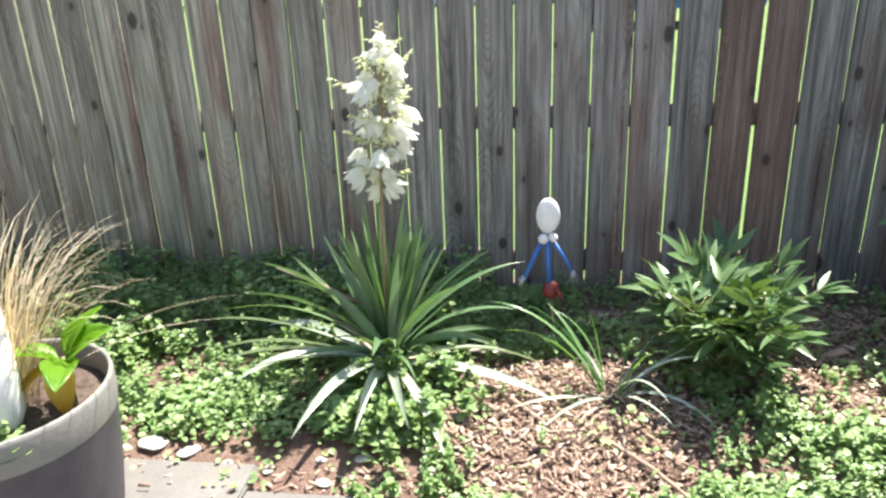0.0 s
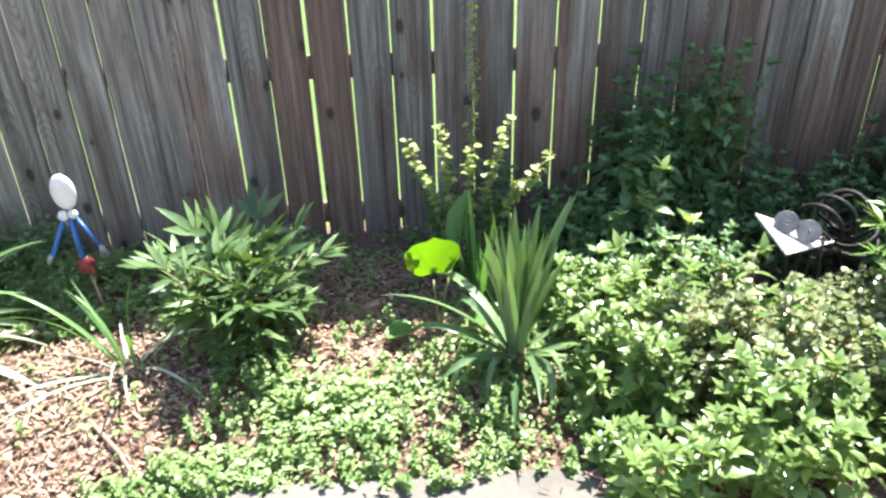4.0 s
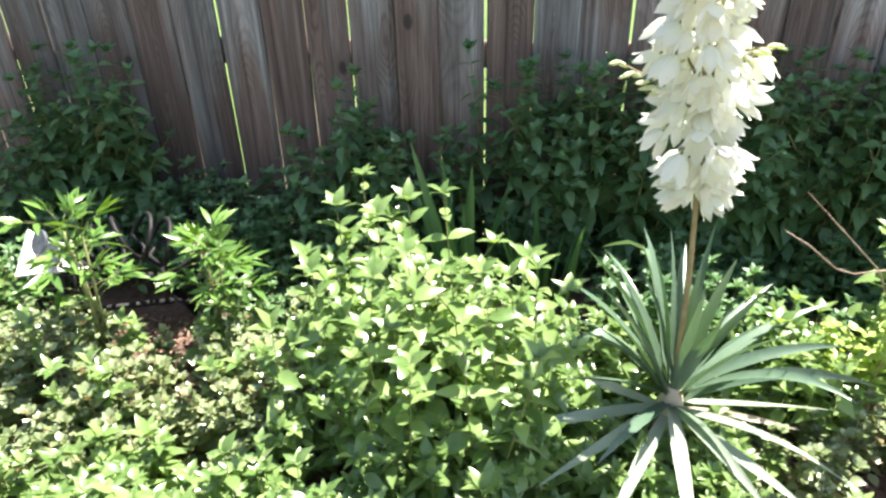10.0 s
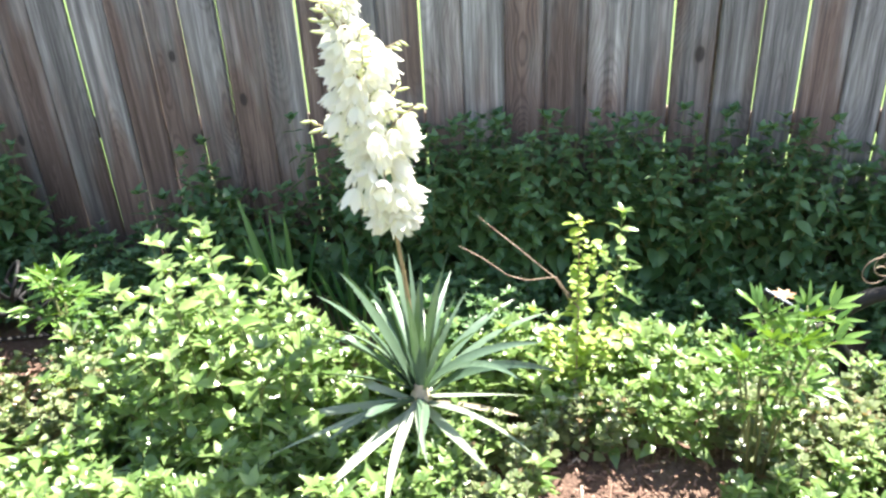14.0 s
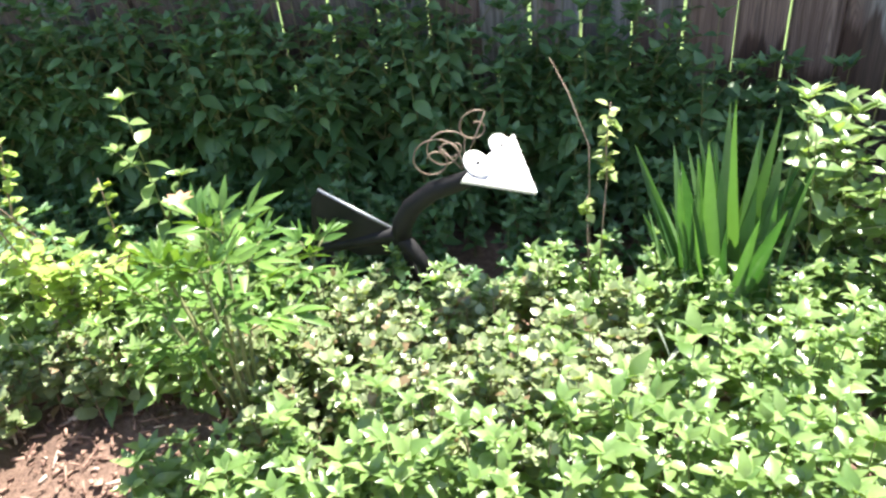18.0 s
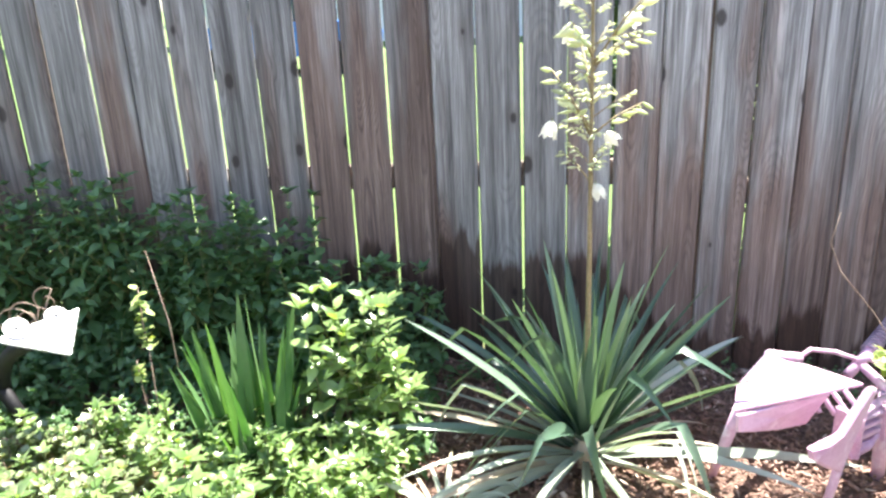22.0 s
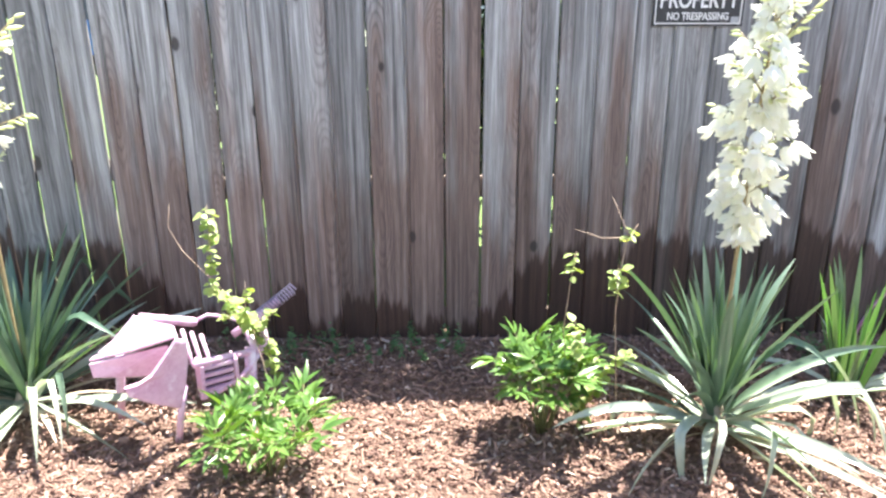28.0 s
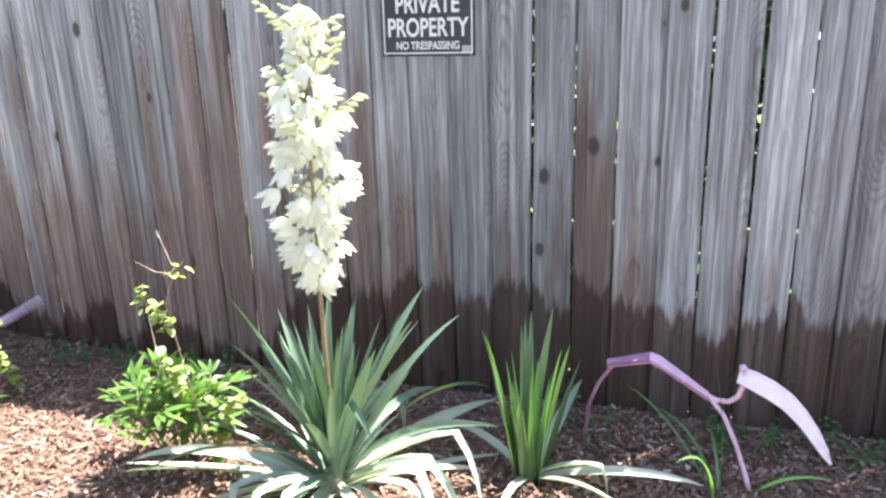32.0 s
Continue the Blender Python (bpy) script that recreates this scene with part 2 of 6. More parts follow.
def fence_wood(name):
    """Weathered pickets: grey streaks over brown, cathedral grain, knots, damp stain at the foot."""
    mt, nt, p, n, l = nodes_of(name)
    info = n.new("ShaderNodeObjectInfo")
    rnd = info.outputs["Random"]
    board = n.new("ShaderNodeSeparateColor")
    l.new(info.outputs["Color"], board.inputs[0])
    pos = n.new("ShaderNodeNewGeometry").outputs["Position"]
    sep = n.new("ShaderNodeSeparateXYZ")
    l.new(pos, sep.inputs[0])
    px, pz = sep.outputs[0], sep.outputs[2]
    off = n.new("ShaderNodeCombineXYZ")
    l.new(math_node(nt, 'MULTIPLY', rnd, 71.0), off.inputs[0])
    l.new(math_node(nt, 'MULTIPLY', rnd, 43.0), off.inputs[1])
    l.new(math_node(nt, 'MULTIPLY', rnd, 29.0), off.inputs[2])
    va = n.new("ShaderNodeVectorMath")
    l.new(coords(nt), va.inputs[0])
    l.new(off.outputs[0], va.inputs[1])
    co = va.outputs[0]
    rnd2 = math_node(nt, 'FRACT', math_node(nt, 'MULTIPLY', rnd, 17.31))
    rnd3 = math_node(nt, 'FRACT', math_node(nt, 'MULTIPLY', rnd, 53.77))
    rnd4 = math_node(nt, 'FRACT', math_node(nt, 'MULTIPLY', rnd, 91.13))
    streak = noise_tex(nt, 1.0, 7, 0.70, scaled(nt, co, (42, 42, 1.3)))
    weather = ramp(nt, noise_tex(nt, 1.0, 4, 0.6, scaled(nt, co, (75, 75, 0.9))), [(0.34, (0.62, 0.61, 0.61)), (0.46, (1.03, 1.03, 1.03)), (0.64, (1.03, 1.03, 1.03)), (0.74, (1.26, 1.26, 1.26))])
    fine = noise_tex(nt, 1.0, 5, 0.72, scaled(nt, co, (230, 230, 6.0)))
    broad = noise_tex(nt, 1.0, 4, 0.6, scaled(nt, co, (9, 9, 1.5)))
    # growth rings cut lengthways: ovals and arches where the heart of the log nears the face
    lp = n.new("ShaderNodeSeparateXYZ")
    l.new(coords(nt), lp.inputs[0])
    wob = noise_tex(nt, 1.0, 2, 0.5, scaled(nt, co, (14, 14, 4.0)))
    u = math_node(nt, 'ADD', lp.outputs[0], math_node(nt, 'MULTIPLY_ADD', rnd3, 0.16, -0.08))
    u = math_node(nt, 'ADD', u, math_node(nt, 'MULTIPLY_ADD', wob, 0.05, -0.025))
    dp = math_node(nt, 'MULTIPLY_ADD', noise_tex(nt, 1.0, 2, 0.55, scaled(nt, co, (0.6, 0.6, 1.0))), 0.36, -0.15)
    rad = math_node(nt, 'SQRT', math_node(nt, 'ADD', math_node(nt, 'MULTIPLY', u, u), math_node(nt, 'MULTIPLY', dp, dp)))
    ring = math_node(nt, 'MULTIPLY', rad, math_node(nt, 'MULTIPLY_ADD', rnd4, 70.0, 95.0))
    ring = math_node(nt, 'FRACT', math_node(nt, 'ADD', ring, math_node(nt, 'MULTIPLY', fine, 0.7)))
    grain = ramp(nt, ring, [(0.0, (0.35, 0.35, 0.35)), (0.12, (0, 0, 0)), (0.5, (0.12, 0.12, 0.12)), (0.82, (1, 1, 1)), (1.0, (0.4, 0.4, 0.4))])
    heart = ramp(nt, rad, [(0.015, (1, 1, 1)), (0.06, (0, 0, 0))])
    # knots, few and uneven
    vo = n.new("ShaderNodeTexVoronoi")
    vo.voronoi_dimensions = '2D'
    vo.inputs["Scale"].default_value = 1.0
    cs = n.new("ShaderNodeSeparateXYZ")
    l.new(co, cs.inputs[0])
    kv = n.new("ShaderNodeCombineXYZ")
    l.new(math_node(nt, 'MULTIPLY_ADD', cs.outputs[0], 5.0, math_node(nt, 'MULTIPLY', fine, 0.06)), kv.inputs[0])
    l.new(math_node(nt, 'MULTIPLY', cs.outputs[2], 3.0), kv.inputs[1])
    l.new(kv.outputs[0], vo.inputs[0])
    kc = n.new("ShaderNodeSeparateColor")
    l.new(vo.outputs["Color"], kc.inputs[0])
    many = ramp(nt, math_node(nt, 'MULTIPLY_ADD', px, 0.08, 0.1), [(0.12, (0.75, 0.75, 0.75)), (0.3, (0.32, 0.32, 0.32)), (0.6, (0.2, 0.2, 0.2))])
    none = math_node(nt, 'GREATER_THAN', kc.outputs[0], many)
    kd = math_node(nt, 'ADD', vo.outputs["Distance"], math_node(nt, 'MULTIPLY_ADD', kc.outputs[1], 0.08, -0.03))
    kd = math_node(nt, 'ADD', kd, none)
    knot = ramp(nt, kd, [(0.05, (1, 1, 1)), (0.085, (0, 0, 0))])
    halo = ramp(nt, kd, [(0.07, (1, 1, 1)), (0.22, (0, 0, 0))])
    age = math_node(nt, 'ADD', math_node(nt, 'MULTIPLY', rnd2, 0.22), math_node(nt, 'MULTIPLY', broad, 1.0))
    age = math_node(nt, 'ADD', age, math_node(nt, 'MULTIPLY_ADD', board.outputs[0], 0.85, -0.38))
    age = math_node(nt, 'ADD', age, math_node(nt, 'MULTIPLY', heart, 0.24))
    age = math_node(nt, 'ADD', age, math_node(nt, 'MULTIPLY_ADD', streak, 0.5, -0.25))
    # all but the left-hand panel turn from brown to grey towards the top
    top_grey = ramp(nt, math_node(nt, 'MULTIPLY_ADD', px, 0.08, 0.1), [(0.20, (0, 0, 0)), (0.28, (0.75, 0.75, 0.75)), (0.49, (0.75, 0.75, 0.75)), (0.58, (1, 1, 1))])
    age = math_node(nt, 'SUBTRACT', age, math_node(nt, 'MULTIPLY', pz, 0.12))
    age = math_node(nt, 'SUBTRACT', age, math_node(nt, 'MULTIPLY', top_grey, math_node(nt, 'MULTIPLY_ADD', pz, 0.30, -0.17)))
    brown = ramp(nt, age, [(0.58, (0, 0, 0)), (0.88, (0.95, 0.95, 0.95))])
    grey = ramp(nt, streak, [(0.33, (0.100, 0.096, 0.096)), (0.5, (0.236, 0.232, 0.232)), (0.66, (0.42, 0.42, 0.425))])
    warm = ramp(nt, streak, [(0.28, (0.075, 0.050, 0.043)), (0.52, (0.155, 0.108, 0.092)), (0.74, (0.29, 0.225, 0.20))])
    # the shaded left-hand panel has weathered to a warmer, olive grey
    olive = ramp(nt, math_node(nt, 'MULTIPLY_ADD', px, 0.25, 0.6), [(0.35, (1, 1, 1)), (0.75, (0, 0, 0))])
    grey = mix_col(nt, olive, grey, mix_col(nt, 1.0, grey, (1.04, 1.04, 0.90), 'MULTIPLY'))
    col = mix_col(nt, brown, grey, warm)
    tone = math_node(nt, 'MULTIPLY_ADD', rnd2, 0.52, 0.78)
    g = math_node(nt, 'MULTIPLY_ADD', math_node(nt, 'MULTIPLY', grain, math_node(nt, 'MULTIPLY', math_node(nt, 'MULTIPLY_ADD', rnd4, 0.6, 0.4), math_node(nt, 'MULTIPLY_ADD', broad, 2.0, -0.25, clamp=True))), -0.52, 1.08)
    g = math_node(nt, 'MULTIPLY', g, math_node(nt, 'MULTIPLY_ADD', fine, 1.0, 0.52))
    g = math_node(nt, 'MULTIPLY', g, tone)
    g = math_node(nt, 'MULTIPLY', g, weather)
    cg = n.new("ShaderNodeCombineXYZ")
    for i in range(3):
        l.new(g, cg.inputs[i])
    col = mix_col(nt, 1.0, col, cg.outputs[0], 'MULTIPLY')
    col = mix_col(nt, math_node(nt, 'MULTIPLY', halo, 0.30), col, (0.09, 0.065, 0.052))
    col = mix_col(nt, math_node(nt, 'MULTIPLY', knot, 0.85), col, (0.035, 0.028, 0.026))
    # green algae low down on the left-hand panel
    alg = math_node(nt, 'MULTIPLY', ramp(nt, math_node(nt, 'MULTIPLY_ADD', px, 0.25, 0.6), [(0.3, (1, 1, 1)), (0.6, (0, 0, 0))]),
                    ramp(nt, pz, [(0.1, (1, 1, 1)), (0.55, (0, 0, 0))]))
    col = mix_col(nt, math_node(nt, 'MULTIPLY', alg, math_node(nt, 'MULTIPLY', broad, 0.8)), col, (0.13, 0.15, 0.06))
    # damp foot: a ragged tide line, different on each board
    tide = ramp(nt, math_node(nt, 'MULTIPLY', math_node(nt, 'SUBTRACT', px, 6.0), 0.18),
                [(0.05, (0.0,) * 3), (0.13, (0.46,) * 3), (0.25, (0.42,) * 3), (0.33, (0.20,) * 3), (0.40, (0.11,) * 3), (0.55, (0.12,) * 3), (0.61, (0.33,) * 3), (0.70, (0.46,) * 3), (0.9, (0.40,) * 3)])
    jag = noise_tex(nt, 1.0, 3, 0.6, scaled(nt, co, (26, 26, 1.0)))
    top = math_node(nt, 'ADD', tide, math_node(nt, 'MULTIPLY_ADD', jag, 0.34, -0.20))
    top = math_node(nt, 'ADD', top, math_node(nt, 'MULTIPLY_ADD', rnd3, 0.18, -0.07))
    d = math_node(nt, 'MULTIPLY_ADD', math_node(nt, 'SUBTRACT', top, pz), 26.0, 0.5, clamp=True)
    wet = math_node(nt, 'MULTIPLY', d, math_node(nt, 'GREATER_THAN', tide, 0.03))
    dampcol = mix_col(nt, 1.0, col, (0.31, 0.225, 0.195), 'MULTIPLY')
    col = mix_col(nt, wet, col, dampcol)
    tint = ramp(nt, math_node(nt, 'MULTIPLY_ADD', px, 0.08, 0.1), [(0.03, (1.08, 1.03, 0.95)), (0.12, (0.92, 0.88, 0.82)), (0.21, (0.76, 0.75, 0.72)), (0.30, (0.70, 0.69, 0.67)), (0.38, (0.72, 0.71, 0.70)), (0.47, (0.90, 0.91, 0.88)), (0.62, (0.88, 0.87, 0.87)), (0.69, (0.95, 0.96, 0.96)), (1.0, (0.88, 0.91, 0.94))])
    col = mix_col(nt, 1.0, col, tint, 'MULTIPLY')
    l.new(col, p.inputs["Base Color"])
    l.new(math_node(nt, 'MULTIPLY_ADD', wet, -0.2, 0.85), p.inputs["Roughness"])
    h = math_node(nt, 'ADD', math_node(nt, 'MULTIPLY', streak, 0.7), math_node(nt, 'MULTIPLY', grain, -0.3))
    h = math_node(nt, 'SUBTRACT', h, math_node(nt, 'MULTIPLY', knot, 0.6))
    bump(nt, h, 0.55, 0.004, p)
    return mt


def ground_mat(name):
    """Dark mulchy soil before the fence, sunlit lawn beyond it."""
    mt, nt, p, n, l = nodes_of(name)
    co = coords(nt)
    pos = n.new("ShaderNodeNewGeometry").outputs["Position"]
    sep = n.new("ShaderNodeSeparateXYZ")
    l.new(pos, sep.inputs[0])
    a, b = noise_tex(nt, 3.0, 6, 0.6, co), noise_tex(nt, 55.0, 6, 0.7, co)
    soil = ramp(nt, math_node(nt, 'ADD', math_node(nt, 'MULTIPLY', a, 0.4), math_node(nt, 'MULTIPLY', b, 0.6)),
                [(0.34, (0.085, 0.049, 0.036)), (0.52, (0.18, 0.112, 0.083)), (0.68, (0.30, 0.21, 0.16))])
    lawn = ramp(nt, math_node(nt, 'ADD', math_node(nt, 'MULTIPLY', noise_tex(nt, 0.7, 5, 0.6, co), 0.5), math_node(nt, 'MULTIPLY', noise_tex(nt, 90.0, 4, 0.7, co), 0.5)),
                [(0.32, (0.062, 0.112, 0.024)), (0.66, (0.15, 0.225, 0.060))])
    far = ramp(nt, math_node(nt, 'SUBTRACT', sep.outputs[1], 2.15), [(0.42, (0, 0, 0)), (0.5, (1, 1, 1))])
    l.new(mix_col(nt, far, soil, lawn), p.inputs["Base Color"])
    p.inputs["Roughness"].default_value = 0.95
    bump(nt, b, 0.9, 0.02, p)
    return mt


M_PICKET = fence_wood("weathered_picket")
M_RAIL = surface("rail_wood", (0.09, 0.065, 0.05), (0.22, 0.17, 0.14), 4, 70, 0.85)
M_GROUND = ground_mat("soil_and_lawn")
M_CONCRETE = surface("concrete", (0.105, 0.098, 0.088), (0.165, 0.156, 0.143), 3.0, 90, 0.9, bump_s=0.35, spots=(0.15, 0.135, 0.115))
M_CHIP = leaf_mat("bark_chips", (0.085, 0.042, 0.032), (0.385, 0.240, 0.180), (0.1, 0.06, 0.04), 0.0, 0.85, 120, (0.52, 0.41, 0.34))
M_CHIP_PALE = leaf_mat("pale_bark_chips", (0.17, 0.105, 0.075), (0.50, 0.37, 0.28), (0.1, 0.06, 0.04), 0.0, 0.85, 120, (0.58, 0.47, 0.38))
M_POTSOIL = surface("potting_soil", (0.025, 0.016, 0.012), (0.15, 0.105, 0.08), 40, 160, 0.95, bump_s=1.0, bump_d=0.01)
M_YUCCA = leaf_mat("yucca_leaf", (0.060, 0.115, 0.075), (0.165, 0.240, 0.165), (0.85, 1.0, 0.40), 0.22, 0.33, 30, None, 0.7)
# pale yucca copy; the sun's glint on flopped leaves is put into its colour
M_YUCCA_PALE_GLARE = leaf_mat("yucca_leaf_pale_glare", (0.29, 0.35, 0.27), (0.48, 0.52, 0.43), (0.85, 1.0, 0.6), 0.2, 0.30, 30, None, 0.9)
M_YUCCA_G = leaf_mat("green_yucca_leaf", (0.070, 0.140, 0.060), (0.180, 0.270, 0.130), (0.85, 1.0, 0.4), 0.24, 0.33, 30)
M_YUCCA_DRY = leaf_mat("dry_yucca_leaf", (0.36, 0.28, 0.19), (0.62, 0.53, 0.40), (0.6, 0.5, 0.3), 0.15, 0.6, 30)
M_IRIS = leaf_mat("iris_leaf", (0.045, 0.125, 0.042), (0.18, 0.320, 0.125), (0.80, 1.0, 0.32), 0.36, 0.30, 35)
M_MINT = leaf_mat("mint_leaf", (0.090, 0.180, 0.040), (0.300, 0.430, 0.150), (1.0, 1.0, 0.40), 0.45, 0.29, 60, None, 0.85, 0.35)
M_OREGANO = leaf_mat("small_round_leaf", (0.105, 0.160, 0.055), (0.400, 0.460, 0.260), (1.0, 1.0, 0.45), 0.38, 0.30, 70, (0.26, 0.19, 0.11), 0.85)
# darker mint copy; the fence's shade is put into its leaf colour
M_MINT_SHADE = leaf_mat("mint_leaf_with_shade", (0.060, 0.138, 0.052), (0.155, 0.268, 0.110), (0.8, 1.0, 0.3), 0.3, 0.40, 60)
M_COVER = leaf_mat("creeping_leaf", (0.135, 0.235, 0.080), (0.30, 0.42, 0.175), (1.0, 1.0, 0.35), 0.35, 0.40, 70)
M_PEONY = leaf_mat("peony_leaf", (0.055, 0.130, 0.028), (0.170, 0.300, 0.070), (1.0, 1.0, 0.25), 0.32, 0.30, 40)
M_PEONY_D = leaf_mat("dark_peony_leaf", (0.055, 0.110, 0.042), (0.15, 0.235, 0.095), (1.0, 1.0, 0.35), 0.22, 0.34, 40)
M_VINE = leaf_mat("vine_leaf", (0.19, 0.29, 0.07), (0.42, 0.50, 0.20), (1.0, 1.0, 0.3), 0.42, 0.45, 60)
M_VINE_Y = leaf_mat("yellow_vine_leaf", (0.25, 0.38, 0.07), (0.48, 0.60, 0.19), (1.0, 1.0, 0.3), 0.45, 0.45, 60)
M_HOSTA = leaf_mat("broad_leaf", (0.13, 0.30, 0.02), (0.22, 0.40, 0.035), (0.9, 1.0, 0.12), 0.6, 0.35, 25)
M_STEM = surface("green_stem", (0.10, 0.13, 0.04), (0.24, 0.24, 0.10), 12, 90, 0.6)
M_STALK = surface("flower_stalk", (0.16, 0.12, 0.05), (0.34, 0.27, 0.14), 9, 70, 0.6)
M_TWIG = surface("dry_twig", (0.16, 0.10, 0.07), (0.40, 0.31, 0.24), 20, 120, 0.85)
M_PETAL = leaf_mat("cream_petal", (0.84, 0.85, 0.75), (0.91, 0.91, 0.88), (1.0, 1.0, 0.92), 0.5, 0.5, 40)
M_BUD = leaf_mat("flower_bud", (0.50, 0.56, 0.33), (0.80, 0.83, 0.63), (1.0, 1.0, 0.5), 0.4, 0.5, 60)
M_DRYGRASS = leaf_mat("dry_grass", (0.42, 0.33, 0.21), (0.76, 0.67, 0.51), (1.0, 0.85, 0.5), 0.35, 0.6, 60)
M_SPENT = leaf_mat("withered_petal", (0.42, 0.20, 0.11), (0.60, 0.36, 0.22), (1.0, 0.7, 0.4), 0.25, 0.6, 60)
M_POTWHITE = surface("pot_cream_glaze", (0.17, 0.165, 0.150), (0.25, 0.24, 0.22), 5, 70, 0.6, spots=(0.22, 0.20, 0.16))
M_POTGREY = surface("pot_dark_glaze", (0.050, 0.045, 0.052), (0.085, 0.078, 0.088), 5, 70, 0.55)
M_WHITE = surface("white_paint", (0.66, 0.65, 0.66), (0.84, 0.83, 0.84), 12, 110, 0.45, bump_s=0.1)
M_STEEL = surface("dark_steel_washer", (0.07, 0.075, 0.085), (0.17, 0.18, 0.20), 25, 150, 0.5, 0.5)
M_ZINC = surface("dull_grey_disc", (0.20, 0.22, 0.25), (0.38, 0.40, 0.43), 25, 150, 0.45, 0.6)
M_BLACK = surface("black_iron", (0.005, 0.005, 0.006), (0.016, 0.015, 0.016), 14, 120, 0.6, 0.0)
M_BLACK.node_tree.nodes["Principled BSDF"].inputs["Specular IOR Level"].default_value = 0.3
M_RUST = surface("rusty_wire", (0.15, 0.10, 0.075), (0.40, 0.32, 0.25), 20, 140, 0.7, 0.3)
M_PINK = surface("pink_paint", (0.54, 0.31, 0.45), (0.73, 0.52, 0.66), 9, 100, 0.42, spots=(0.80, 0.67, 0.76), bump_s=0.15)
M_PALEPINK = surface("pale_pink_paint", (0.70, 0.56, 0.64), (0.84, 0.74, 0.80), 12, 100, 0.4, bump_s=0.12)
M_PLUM = surface("plum_paint", (0.23, 0.10, 0.19), (0.40, 0.22, 0.33), 12, 100, 0.42, bump_s=0.15)
M_SPRING = surface("grey_plum_paint", (0.24, 0.17, 0.27), (0.46, 0.40, 0.50), 20, 120, 0.4, bump_s=0.1)
M_BLUE = surface("blue_paint", (0.02, 0.09, 0.34), (0.05, 0.19, 0.55), 14, 100, 0.4, bump_s=0.1)
M_RED = surface("dark_red_paint", (0.10, 0.012, 0.014), (0.24, 0.035, 0.03), 14, 100, 0.45, bump_s=0.1)
M_SIGN = surface("sign_black", (0.012, 0.013, 0.016), (0.03, 0.032, 0.038), 8, 90, 0.5, bump_s=0.05)
M_SIGNW = surface("sign_white", (0.62, 0.62, 0.63), (0.74, 0.74, 0.75), 10, 90, 0.5, bump_s=0.05)
M_BOUNCE = surface("white_bounce", (0.34, 0.34, 0.33), (0.42, 0.42, 0.41), 1.5, 40, 0.7, bump_s=0.1)
M_HOUSE = surface("white_house_siding", (0.66, 0.66, 0.67), (0.78, 0.78, 0.79), 1.5, 40, 0.6, bump_s=0.1)
M_ROOF = surface("grey_roof", (0.22, 0.23, 0.25), (0.36, 0.37, 0.39), 2, 40, 0.9)
M_BRICK = surface("brick_red", (0.24, 0.09, 0.06), (0.36, 0.15, 0.10), 3, 40, 0.9)
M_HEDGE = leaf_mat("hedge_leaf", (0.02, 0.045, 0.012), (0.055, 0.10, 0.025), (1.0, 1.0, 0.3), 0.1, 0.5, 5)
M_TREE = leaf_mat("tree_leaf", (0.05, 0.12, 0.02), (0.16, 0.27, 0.05), (1.0, 1.0, 0.3), 0.35, 0.5, 5)
M_BARK = surface("tree_bark", (0.07, 0.05, 0.04), (0.18, 0.14, 0.11), 3, 30, 0.9)
M_STONE = surface("pale_stone", (0.42, 0.38, 0.34), (0.68, 0.64, 0.59), 12, 90, 0.85)
_g, _nt, _p, _n, _l = nodes_of("window_glass")
_p.inputs["Base Color"].default_value, _p.inputs["Roughness"].default_value = (0.05, 0.07, 0.09, 1), 0.08
M_GLASS = _g

# ---- ground, patio, unseen bounce wall ----
def build_ground():
    xs = np.unique(np.concatenate([[-400, -120, -40, -15, -6], np.arange(-3, 13.01, 0.12), [16, 25, 50, 120, 400]]))
    ys = np.unique(np.concatenate([[-300, -80, -20, -6, -2, 0], np.arange(0.6, 2.9, 0.08), [3.5, 5, 8, 12, 20, 40, 90, 400]]))
    v = np.array([(x, y, ground_z(x, y) if -3 <= x <= 13 and 0.6 <= y <= 2.9 else 0.0) for y in ys for x in xs])
    nx = len(xs)
    f = np.array([(j * nx + i, j * nx + i + 1, (j + 1) * nx + i + 1, (j + 1) * nx + i) for j in range(len(ys) - 1) for i in range(nx - 1)])
    solo("ground", flat_big("ground", v, f, M_GROUND), "dark mulched soil of a garden bed with lawn beyond", "ground", kind="structure")


def build_patio():
    e = thing("pavement", "pale weathered concrete patio slabs along the garden bed", "pavement", kind="structure")
    x = -3.45
    while x < 12.9:
        w = 1.5 if x < 1.0 else (0.95 if x < 1.9 else 1.6)
        edge = 1.30 if x < -1.0 else (1.19 if x < 1.9 else 0.72)
        s = Shape()
        s.box(x + .003, x + w - .003, -2.9, edge, -0.06, 0.028, bevel=0.006)
        part("slab", s.mesh("slab", M_CONCRETE, False), e)
        x += w
    # unseen wall behind the camera, added to throw sunlight back onto the bed
    s = Shape()
    s.box(-6, 15, -3.3, -3.0, -.2, 3.2)
    solo("bounce_wall", s.mesh("bounce_wall", M_BOUNCE, False), "unseen plain white wall added to bounce light onto the bed", "wall", kind="structure")


# ---- fence ----
KNOTS = ((-24, -3.16), (-16, -2.025), (-10, -1.176), (-7, -0.772), (-2, -0.060), (2, 0.519), (5, 0.970), (9, 1.577), (12, 2.035), (15, 2.513), (18, 2.988), (20, 3.298), (23, 3.747), (28, 4.530), (31, 4.990), (34, 5.451), (43, 6.826), (47, 7.444), (52, 8.210), (58, 9.119), (63, 9.868), (67, 10.467), (70, 10.911), (73, 11.360), (84, 13.04))
